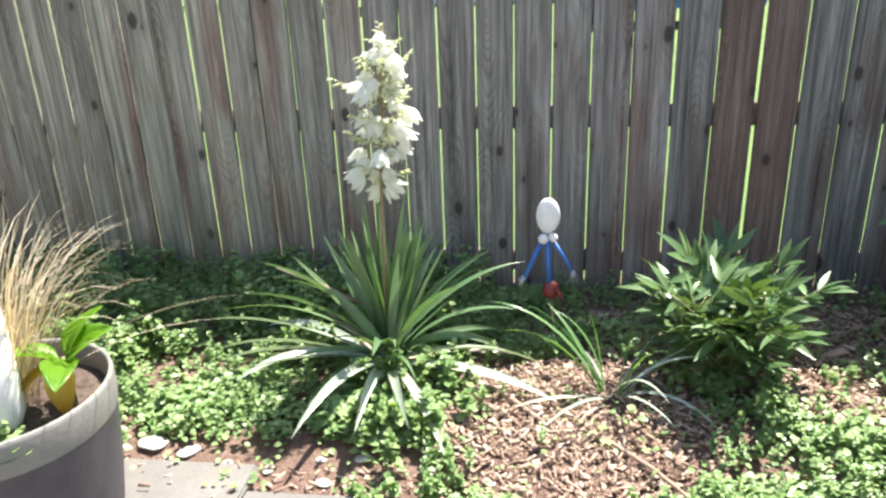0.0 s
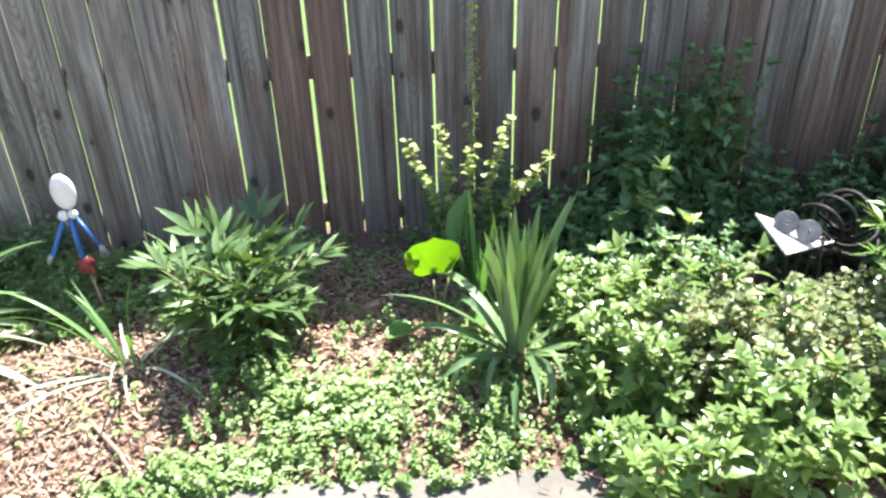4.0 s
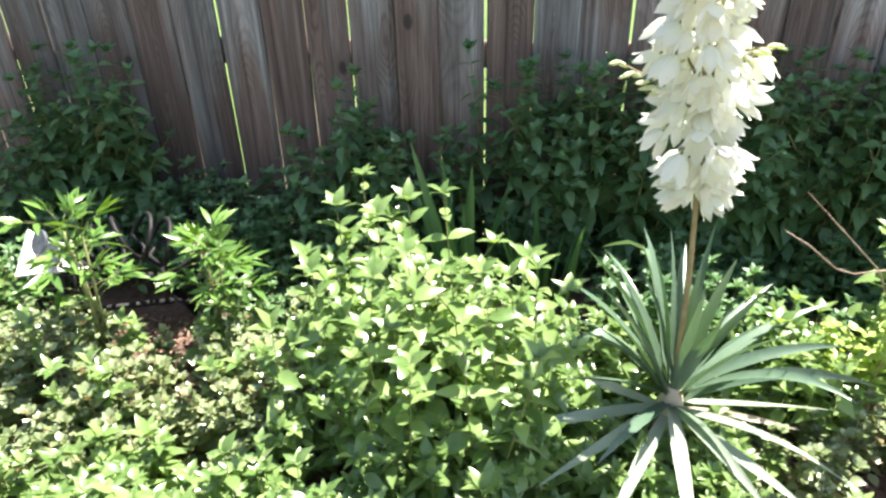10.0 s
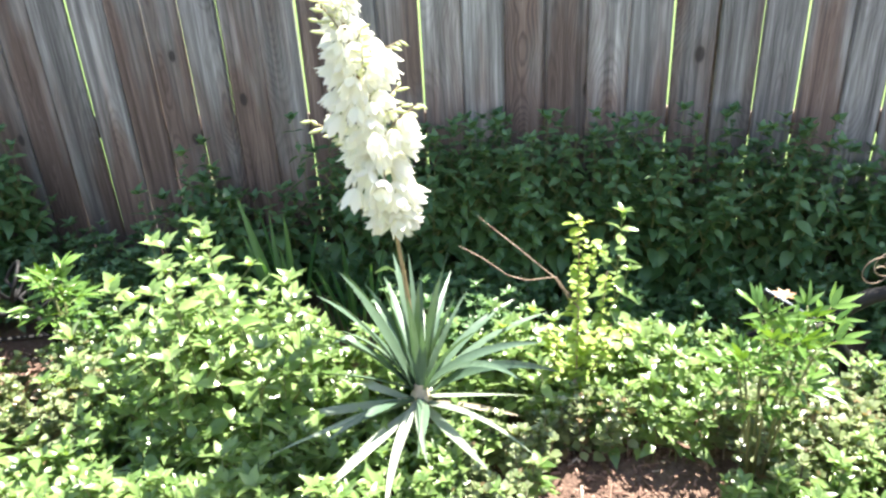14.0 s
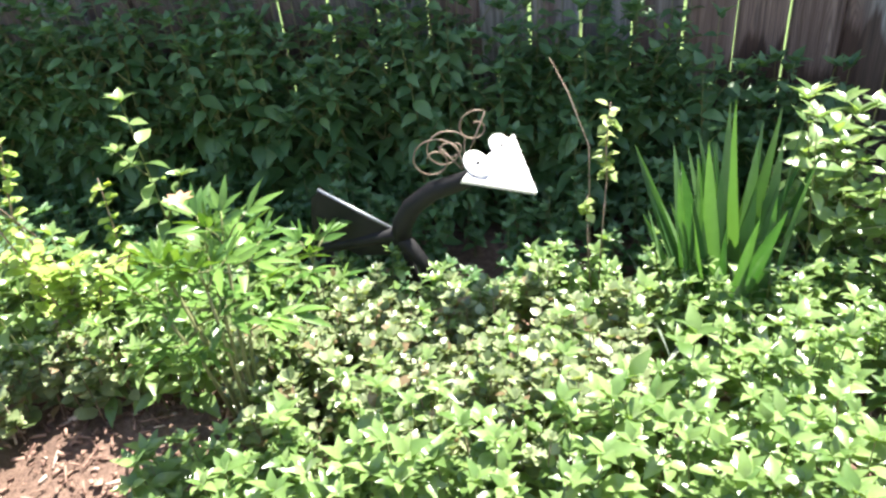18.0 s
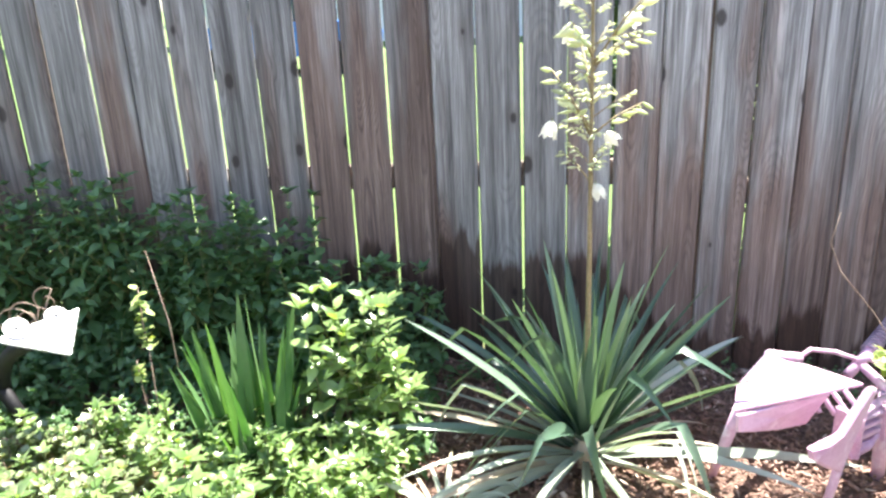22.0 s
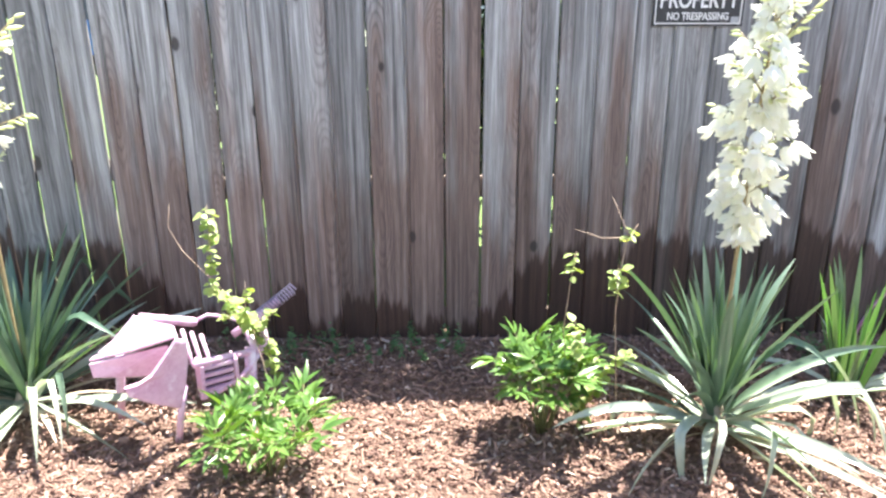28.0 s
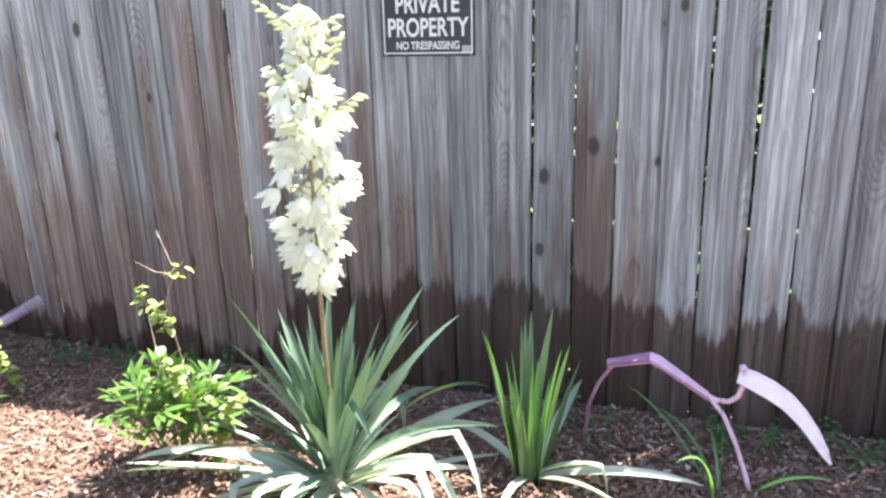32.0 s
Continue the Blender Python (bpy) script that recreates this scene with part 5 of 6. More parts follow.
def build_pink_sculpture():
    e = thing("pink_sculpture", "pink painted scrap-metal animal with fenders, grille and spring tail", "sculpture", pose(8.05, 1.80, 0))

    def piece(name, s, mats=M_PINK, label=""):
        at_base(s, 8.05, 1.80)
        part(name, s.mesh(name, mats), e, label)

    def rod(name, pts, r, n=8):
        piece(name, Shape().tube(pts, r, n))

    def sheet(name, pts, thick, facing, label=""):
        """A bent sheet-metal panel: its outline in space, thickened along one direction, with a rolled rim."""
        n, d = len(pts), Vector(facing).normalized() * thick / 2
        c = sum((Vector(p) for p in pts), Vector()) / n
        v, f = [], []
        for k, g in ((-1, .93), (-.7, 1.0), (.7, 1.0), (1, .93)):
            v += [c + (Vector(p) - c) * g + d * k for p in pts]
        for k in range(3):
            f += [(k * n + i, k * n + (i + 1) % n, (k + 1) * n + (i + 1) % n, (k + 1) * n + i) for i in range(n)]
        for k, turn in ((0, 1), (3, -1)):
            v.append(c + d * (-1 if k == 0 else 1))
            f += [(k * n + i, k * n + (i + 1) % n, len(v) - 1)[::turn] for i in range(n)]
        s = Shape()
        s.soft = False
        s.add(v, f)
        piece(name, s, M_PINK, label)

    sheet("front_fender", [(7.968, 1.552, .262), (7.976, 1.556, .232), (8.03, 1.605, .176), (8.088, 1.655, .130), (8.112, 1.668, .20), (8.132, 1.664, .30), (8.142, 1.650, .378), (8.118, 1.622, .392), (8.085, 1.604, .345), (8.045, 1.578, .292), (8.005, 1.560, .270)], .024, (.45, -.85, .1))
    sheet("rear_fender", [(7.822, 1.650, .296), (7.826, 1.652, .246), (7.875, 1.672, .236), (7.95, 1.72, .212), (8.03, 1.75, .212), (8.06, 1.70, .335), (7.95, 1.68, .318)], .018, (.3, -.9, .2))
    sheet("back_plate", [(7.926, 1.787, .402), (7.850, 1.762, .316), (7.818, 1.662, .300), (7.96, 1.662, .334), (8.11, 1.640, .392), (8.045, 1.800, .356), (7.985, 1.805, .366)], .014, (-.1, -.45, .9))
    rod("shoulder_bar", [(7.94, 1.80, .388), (8.005, 1.875, .345), (8.066, 1.936, .309), (8.074, 1.944, .304)], [.017, .016, .018, .010], 10)
    rod("hoop", [(8.06, 1.935, .305), (8.11, 1.96, .325), (8.18, 1.965, .315), (8.25, 1.955, .292)], .007)
    ax = Vector((8.24, 1.79, .19)) - Vector((8.15, 1.735, .19))
    turn = math.degrees(math.atan2(ax.y, ax.x))
    def at(s, x, y, z):
        m = pose(x, y, z, 0, 0, turn)
        s.v = [tuple(m @ Vector(p)) for p in s.v]
        return s
    piece("grille_end", at(Shape().box(-.014, .0, -.03, .05, .0, .125, bevel=.003), 8.15, 1.735, .128))
    piece("grille_end", at(Shape().box(.103, .116, -.02, .05, .0, .105, bevel=.003), 8.15, 1.735, .140))
    # black plate added so that the louvre slots look shaded inside
    piece("grille_shade", at(Shape().box(.002, .101, .018, .024, .004, .108, bevel=.001), 8.15, 1.735, .135), M_BLACK, "added black plate standing in for the shade behind the louvres")
    for k in range(4):
        piece("louvre", at(Shape().box(.001, .102, -.012, .010, .0, .015, bevel=.003), 8.15, 1.735, .140 + k * .028))
    rod("upper_rail", [(8.135, 1.70, .262), (8.22, 1.79, .246), (8.305, 1.868, .228)], .012)
    rod("lower_rail", [(8.14, 1.715, .132), (8.20, 1.75, .140), (8.262, 1.81, .165), (8.312, 1.868, .222)], .010)
    rod("bent_tube", [(8.312, 1.868, .222), (8.330, 1.885, .262), (8.315, 1.915, .300), (8.268, 1.95, .305), (8.235, 1.95, .285)], .013)
    rod("leg", [(8.105, 1.672, .20), (8.088, 1.664, .10), (8.068, 1.657, -.01)], [.014, .012, .012])
    rod("leg", [(7.868, 1.765, .26), (7.842, 1.785, .13), (7.815, 1.81, -.02)], [.018, .016, .012])
    rod("leg", [(8.283, 1.86, .245), (8.278, 1.835, .12), (8.276, 1.819, -.02)], [.021, .020, .018], 10)
    rod("cross_strut", [(8.30, 1.86, .236), (8.27, 1.91, .265), (8.245, 1.955, .288)], .014)
    for k in range(4):
        rod("rib", [(8.02 + k * .035, 1.86 - k * .01, .325 - k * .005), (8.075 + k * .035, 1.77 - k * .01, .232)], .007, 6)
    rod("tail_bar", [(8.205, 1.925, .262), (8.25, 1.962, .285), (8.35, 2.045, .345)], .015)
    s = Shape()
    a, b = Vector((8.280, 1.988, .303)), Vector((8.399, 2.085, .376))
    d = (b - a).normalized()
    u = d.cross(Vector((0, 0, 1))).normalized()
    w = d.cross(u)
    n = 220
    s.tube([a + (b - a) * (i / n) + (u * math.cos(i * .40) + w * math.sin(i * .40)) * .0205 for i in range(n + 1)], .0032, 5)
    piece("spring", s, M_SPRING, "plum-coloured coil spring")


def build_heron_sculpture():
    s = Shape()
    s.cur = 1
    s.tube([(10.57, 2.16, .02), (10.583, 2.15, .165), (10.616, 2.14, .256), (10.66, 2.13, .325), (10.71, 2.12, .355), (10.77, 2.12, .368)], [.006] * 6, 8)
    s.cur = 0
    # folded body: channel plate with a ridge
    top = [(10.64, .345), (10.70, .362), (10.77, .384), (10.80, .372), (10.86, .333), (10.95, .268)]
    for i in range(len(top) - 1):
        (xa, za), (xb, zb) = top[i], top[i + 1]
        wa, wb = (.008, .02, .030, .032, .028, .012)[i], (.02, .030, .032, .028, .012, .01)[i]
        s.cur = 1 if i < 2 else 0
        slab3(s, [(xa, 2.12 - wa, za - .012), (xb, 2.12 - wb, zb - .012), (xb, 2.12, zb), (xa, 2.12, za)], .006)
        slab3(s, [(xa, 2.12, za), (xb, 2.12, zb), (xb, 2.12 + wb, zb - .012), (xa, 2.12 + wa, za - .012)], .006)
        s.cur = 1
        slab3(s, [(xa, 2.118 - wa, za - .014), (xb, 2.118 - wb, zb - .014), (xb, 2.118 - wb, zb - .022), (xa, 2.118 - wa, za - .020)], .005)
    s.cur = 0
    s.tube([(10.94, 2.12, .262), (10.975, 2.115, .248), (11.01, 2.11, .250), (11.035, 2.10, .275), (11.045, 2.095, .315), (11.045, 2.09, .365)], .0085, 8)
    s.tube([(10.95, 2.12, .26), (11.0, 2.10, .205), (11.04, 2.07, .125), (11.075, 2.04, .03), (11.09, 2.03, -.03)], .0075, 8)
    # scythe beak: a curved tapering blade with a rolled back
    arc = [(11.035, .372, .050), (11.08, .358, .058), (11.13, .335, .060), (11.18, .300, .056), (11.225, .250, .050), (11.265, .190, .042), (11.295, .130, .028), (11.312, .085, .006)]
    v, f = [], []
    for i, (x, z, w) in enumerate(arc):
        q = arc[min(i + 1, len(arc) - 1)], arc[max(i - 1, 0)]
        d = Vector((q[0][0] - q[1][0], 0, q[0][1] - q[1][1])).normalized()
        nrm = Vector((d.z, 0, -d.x))
        a = Vector((x, 2.10, z))
        b = a + nrm * w * .72 + Vector((0, -.6 * w, 0))
        face = (b - a).cross(d).normalized() * .0025
        v += [a + face, b + face, b - face, a - face]
    for i in range(len(arc) - 1):
        for k in range(4):
            f.append((i * 4 + k, i * 4 + (k + 1) % 4, (i + 1) * 4 + (k + 1) % 4, (i + 1) * 4 + k))
    f += [(3, 2, 1, 0), tuple(range(len(v) - 4, len(v)))]
    s.cur, s.soft = 2, False
    s.add(v, f)
    s.soft = True
    s.tube([(x, 2.10, z) for x, z, w in arc], [.006] * (len(arc) - 1) + [.002], 6)
    s.cur = 0
    s.ball((11.04, 2.085, .38), .012, .012, .010, 8, 6)
    m = at_base(s, 10.9, 2.1)
    solo("heron_sculpture", s.mesh("heron_sculpture", [M_PINK, M_PLUM, M_PALEPINK]), "pink and plum iron heron sculpture with scythe-blade beak", "sculpture", m)


# ---- sign ----
def text_mesh(body, size, width, mat):
    cu = bpy.data.curves.new("lettering", 'FONT')
    cu.body, cu.size, cu.align_x, cu.align_y, cu.extrude = body, size, 'CENTER', 'CENTER', 0.0006
    cu.offset = size * .018
    ob = bpy.data.objects.new("lettering", cu)
    scene.collection.objects.link(ob)
    bpy.context.view_layer.update()
    me = bpy.data.meshes.new_from_object(ob.evaluated_get(bpy.context.evaluated_depsgraph_get()))
    bpy.data.objects.remove(ob)
    bpy.data.curves.remove(cu)
    xs = [v.co.x for v in me.vertices]
    k = width / (max(xs) - min(xs))
    for v in me.vertices:
        v.co.x *= k
    me.materials.clear()
    me.materials.append(mat)
    return me


def build_sign():
    e = thing("warning_sign", "black and white private property sign nailed to the fence", "sign", pose(9.945, 2.4955, 1.398, 0, 0.4, 0))
    s = Shape().box(-.175, .175, -.003, .002, -.114, .114, bevel=.001)
    part("panel", s.mesh("panel", M_SIGN, False), e, "black sheet panel")
    s = Shape()
    for x0, x1, z0, z1 in ((-.166, .166, .1005, .105), (-.166, .166, -.105, -.1005), (-.166, -.1615, -.1005, .1005), (.1615, .166, -.1005, .1005)):
        s.box(x0, x1, -.0042, -.003, z0, z1)
    part("border", s.mesh("border", M_SIGNW, False), e, "thin white border line")
    for body, size, width, z in (("PRIVATE", .088, .235, .062), ("PROPERTY", .088, .300, -.018), ("NO TRESPASSING", .038, .235, -.078)):
        part("lettering", text_mesh(body, size, width, M_SIGNW), e, "white block capitals", m=pose(0, -.0038, z, 90, 0, 0))
    s = Shape().box(.128, .160, -.0042, -.003, -.100, -.078)
    part("corner_mark", s.mesh("corner_mark", M_ZINC, False), e, "small grey corner mark")
    for x, z in ((-.16, .098), (.16, .098), (-.16, -.108), (.16, -.108)):
        s = Shape().ball((x, -.004, z), .004, .002, .004, 8, 5)
        part("nail_head", s.mesh("nail_head", M_ZINC), e)


# ---- loose stuff on the ground ----
def build_chips():
    rr = np.random.RandomState(4)
    spots = []
    def area(n, x0, x1, y0, y1, keep=lambda x, y: True):
        for x, y in zip(rr.uniform(x0, x1, n), rr.uniform(y0, y1, n)):
            if keep(x, y):
                spots.append((x, y))
    area(46000, 6.5, 12.2, .85, 2.48, lambda x, y: True)
    area(6000, .05, 1.05, 1.2, 2.25, lambda x, y: ((x - .45) / .42) ** 2 + ((y - 1.5) / .38) ** 2 < 1 or (y > 1.75 and x > .5))
    area(4200, 1.05, 1.7, 1.3, 2.3)
    area(9000, 1.9, 6.7, 1.0, 1.9)
    area(900, -1.0, 2.0, 1.10, 1.3, lambda x, y: y > 1.2 or rr.rand() < .10)
    n = len(spots)
    L, W, H = .008 + .040 * rr.rand(n) ** 1.9, .0028 + .009 * rr.rand(n) ** 1.9, rr.uniform(.001, .0045, n)
    L, W = L * (1 + 1.1 * (rr.rand(n) > .96)), W * (1 + 1.2 * (rr.rand(n) > .93))
    az, ti, ro = rr.uniform(0, 6.28, n), rr.normal(0, .34, n), rr.normal(0, .6, n)
    box = np.array([(-.5, -.5, -.5), (.5, -.42, -.5), (.45, .5, -.5), (-.5, .4, -.5), (-.48, -.5, .5), (.5, -.35, .5), (.42, .46, .5), (-.42, .4, .5)])
    fq = np.array([(0, 3, 2, 1), (4, 5, 6, 7), (0, 1, 5, 4), (1, 2, 6, 5), (2, 3, 7, 6), (3, 0, 4, 7)])
    v = box[None] * np.stack([L, W, H], -1)[:, None]
    c, s = np.cos(ro)[:, None], np.sin(ro)[:, None]
    v = np.stack([v[..., 0], v[..., 1] * c - v[..., 2] * s, v[..., 1] * s + v[..., 2] * c], -1)
    c, s = np.cos(ti)[:, None], np.sin(ti)[:, None]
    v = np.stack([v[..., 0] * c - v[..., 2] * s, v[..., 1], v[..., 0] * s + v[..., 2] * c], -1)
    c, s = np.cos(az)[:, None], np.sin(az)[:, None]
    v = np.stack([v[..., 0] * c - v[..., 1] * s, v[..., 0] * s + v[..., 1] * c, v[..., 2]], -1)
    v += np.array([(x, y, max(ground_z(x, y), .026 if y < 1.2 and x < 2.05 else -1) + .004 + .014 * q) for (x, y), q in zip(spots, rr.rand(n))])[:, None]
    west = np.array([x < 1.75 for x, y in spots])
    for sel, mt, lab in ((~west, M_CHIP, "brown and tan shredded bark mulch spread over the bed"), (west, M_CHIP_PALE, "pale sun-bleached straw-coloured bark mulch")):
        w = v[sel]
        f = (fq[None] + (np.arange(len(w)) * 8)[:, None, None]).reshape(-1, 4)
        solo("bark_mulch", flat_big("bark_mulch", w.reshape(-1, 3), f, mt, False), lab, "mulch", kind="stuff")


def build_creeper():
    """Low creeping cover at the left end and thin weeds at the fence foot."""
    rr = random.Random(12)
    plants = []
    while len(plants) < 1700:
        x, y = rr.uniform(-2.3, 2.1), rr.uniform(1.18, 2.46)
        if ((x - .45) / .40) ** 2 + ((y - 1.52) / .36) ** 2 < 1 and rr.random() < .92:
            continue
        if 1.1 < x < 1.75 and y > 1.7 and rr.random() < .8:
            continue
        if .5 < x < 1.2 and y > 1.75 and rr.random() < .7:
            continue
        if y < 1.385 + .05 * noise.noise((x * 5, 3.0, 1.0)) and x < .02 and rr.random() < .93 or ((x - 1.28) / .22) ** 2 + ((y - 1.62) / .13) ** 2 < 1 and rr.random() < .8:
            continue
        if x < 1.2 and y < 1.8 and noise.noise((x * 4.3, y * 4.3, 2.0)) > .22 and rr.random() < .85:
            continue
        h = .045 + .05 * rr.random() + (.07 if y > 1.9 and x < .1 else 0)
        weedy = x < .15 and noise.noise((x * 2.2, y * 2.2, 7.0)) > -.05
        plants.append((x, y, h + (.035 if weedy else 0), rr.uniform(.018, .030) * (1.75 if weedy else 1), 4, rr.random()))
    for i in range(90):
        x = rr.choice((.75, .95, 1.3, 1.55, 1.85, -.05)) + rr.gauss(0, .09)
        plants.append((x, rr.uniform(1.13, 1.22), rr.uniform(.05, .075), rr.uniform(.022, .034), 2, rr.random()))
    cover = bulk("creeping_groundcover", "dense low green creeping groundcover over the soil", "groundcover", M_COVER, plants, None, 1.0, ROUND)
    loose = []
    while len(loose) < 34000:
        x, y = rr.uniform(-2.3, 2.1), rr.uniform(1.17, 2.46)
        if ((x - .45) / .40) ** 2 + ((y - 1.52) / .36) ** 2 < 1 and rr.random() < .96 or 1.1 < x < 1.75 and y > 1.7 and rr.random() < .75 or .5 < x < 1.2 and y > 1.75 and rr.random() < .6:
            continue
        q = noise.noise((x * 3.7, y * 3.7, 5.0)) + .5 * noise.noise((x * 9, y * 9, 2.0))
        if q < -.06 and rr.random() < .85 or ((x - 1.28) / .22) ** 2 + ((y - 1.62) / .13) ** 2 < 1 and rr.random() < .85 or y < 1.375 + .05 * noise.noise((x * 5, 3.0, 1.0)) and x < .02 and rr.random() < .93:
            continue
        loose.append((Vector((x, y, ground_z(x, y) + .008 + (.03 + .05 * max(q, 0)) * rr.random())), rr.uniform(0, 6.28), rr.uniform(-.25, .40), rr.uniform(.011, .024) * (1.2 if x < .15 else 1) * (.85 + .9 * max(q, 0))))
    part("low_leaves", flat_big("low_leaves", *cloud_of(loose, rr, 1.05, ROUND), M_COVER), cover)
    plants = []
    for x0, x1, n in ((8.25, 9.05, 46), (10.4, 10.7, 16), (10.95, 11.7, 46), (7.0, 7.3, 14), (8.0, 8.2, 10)):
        for i in range(n):
            plants.append((rr.uniform(x0, x1), rr.uniform(2.2, 2.47), rr.uniform(.03, .10), rr.uniform(.018, .034), 3, rr.random()))
    bulk("fence_weeds", "scattered small green weeds at the fence foot", "weeds", M_MINT_SHADE, plants)


def build_mint():
    rr = random.Random(9)
    def edge(x):
        return 1.0 if x < 4.45 else (1.12 if x < 4.82 else 1.37 + .06 * math.sin(x * 21) if x < 5.28 else (1.02 if x < 6.55 else 1.02 + (x - 6.55) * 1.25))
    plants, small = [], []
    tries = 0

    def low_zone(x, y):
        q = .35 * noise.noise((x * 2.6, y * 2.6, 6.0))
        return ((x - 2.75) / .62) ** 2 + ((y - 1.42) / .24) ** 2 < 1 + q or ((x - 5.82) / .52) ** 2 + ((y - 1.42) / .28) ** 2 < 1 + q or ((x - 4.85) / .30) ** 2 + ((y - 1.30) / .22) ** 2 < 1 + q or ((x - 3.38) / .16) ** 2 + ((y - 1.45) / .3) ** 2 < 1 + q

    while len(plants) < 1150 and tries < 9000:
        tries += 1
        x, y = rr.uniform(1.93, 6.94), rr.uniform(.98, 1.86)
        if y < edge(x) or (x - 4.455) ** 2 + (y - 1.53) ** 2 < .085 ** 2 or (x < 2.0 and rr.random() < .5):
            continue
        if 5.42 < x < 6.1 and y > 1.75 or 2.5 < x < 3.1 and y > 1.62 or 3.1 < x < 3.45 and y > 1.75:
            continue
        if any(((x - a) / c) ** 2 + ((y - b) / d) ** 2 < 1 for a, b, c, d in ((5.12, 1.30, .34, .15), (5.30, 1.56, .10, .06), (3.62, 1.22, .13, .07), (3.22, 1.28, .08, .06), (6.0, 1.6, .10, .05), (6.32, 1.5, .12, .06))) and rr.random() < .9:
            continue
        if noise.noise((x * 3.1, y * 3.3, 9.0)) > .42:
            continue
        h = bed_height(x, y) * rr.uniform(.6, 1.08)
        if abs(x - 4.44) < .27 and 1.12 < y < 1.62:
            h *= .68
        tall = h > .36
        if tall and rr.random() < .35:
            continue
        if low_zone(x, y) and rr.random() < .85:
            for q in range(2):
                small.append((x + rr.uniform(-.04, .04), y + rr.uniform(-.04, .04), h * rr.uniform(.72, 1.0), rr.uniform(.034, .058), 4, rr.random()))
            continue
        plants.append((x, y, h, (rr.uniform(.085, .110) if tall else rr.uniform(.062, .098)) * (1 if x < 4.9 or y < 1.2 else .86), 3 if tall else 2, rr.random()))
    bulk("mint_bed", "dense sunlit bed of bright green mint", "mint", M_MINT, plants, M_STEM)
    bulk("oregano_patch", "low shrubby patch of small round light green leaves", "oregano", M_OREGANO, small, M_TWIG, 1.0, ROUND, .15)
    plants = []
    while len(plants) < 760:
        x, y = rr.uniform(1.95, 7.0), rr.uniform(1.72, 2.46)
        if 2.5 < x < 3.05 and y < 2.0 or 5.4 < x < 6.1 and y < 1.74 or 3.72 < x < 4.3 and y < 2.16:
            continue
        low = .55 if x > 5.3 and y < 2.0 else 1
        plants.append((x, y, rr.uniform(.10, .32) * low, rr.uniform(.05, .078) * (.7 + .3 * low), 3, rr.random()))
    bulk("shaded_mint", "low mint by the fence, its shade put into the leaf colour", "mint", M_MINT_SHADE, plants, M_STEM, 1.0, OVATE, -.15)
    tall = []
    for x0, x1, n, h0, h1 in ((2.18, 2.64, 25, .48, .82), (2.66, 3.2, 7, .2, .36), (3.3, 3.7, 16, .42, .68), (3.68, 3.95, 6, .3, .5), (3.95, 4.75, 50, .50, .79), (4.25, 4.75, 24, .6, .8), (4.75, 5.9, 84, .56, .84), (5.9, 6.6, 48, .45, .72), (6.6, 6.95, 14, .35, .5)):
        for i in range(n):
            x, y = rr.uniform(x0, x1), rr.uniform(2.21, 2.45)
            if not (3.74 < x < 4.24 and y < 2.29):
                tall.append((x, y, rr.uniform(h0, h1)))
    tall = [(x, max(y, 2.29 + (h - .6) * .2) if h > .6 else y, h) for x, y, h in tall]
    mint_plants("tall_mint", "tall mint stem against the fence, leaf colour darkened for shade", "tall mint along the fence", tall, (.4, .55, .65, .75, .85), M_MINT_SHADE, 3, shape=OVATE, leaf=.094, step=.046, shoots=5, lift=-.30)
    sun = [(3.945, 1.415, .76), (3.86, 1.40, .70), (3.74, 1.50, .64), (3.60, 1.93, .54), (4.05, 1.36, .66), (4.10, 1.50, .58), (3.68, 1.36, .58), (3.52, 1.52, .52), (4.0, 1.24, .56), (3.82, 1.22, .5), (4.16, 1.28, .46),
           (2.243, 1.97, .47), (2.30, 1.70, .40), (2.12, 1.72, .34), (2.45, 1.62, .36), (5.06, 1.92, .64), (5.20, 1.62, .36), (6.3, 1.25, .38), (6.5, 1.3, .36), (6.15, 1.2, .36), (5.75, 1.2, .34), (4.75, 1.62, .36), (4.85, 1.5, .32)]
    for q in range(14):
        sun.append((6.81 + rr.uniform(-.13, .13), 1.89 + rr.uniform(-.1, .1), rr.uniform(.36, .56)))
    for q in range(20):
        sun.append((rr.uniform(4.62, 5.25), rr.uniform(1.60, 1.85), rr.uniform(.20, .33)))
    for q in range(30):
        sun.append((rr.uniform(3.35, 4.3), rr.uniform(1.0, 1.2), rr.uniform(.17, .32)))
    for q in range(26):
        sun.append((3.80 + rr.gauss(0, .18), 1.45 + rr.gauss(0, .14), rr.uniform(.34, .60)))
    sun = [p for p in sun if not 4.12 < p[0] < 4.5]
    mint_plants("mint_plant", "upright sunlit mint plant with broad toothed leaves", "sunlit mint plants", sun, (.24, .32, .42, .52, .64, .76), M_MINT, 5, leaf=.098, step=.054, shoots=2, start=.34)


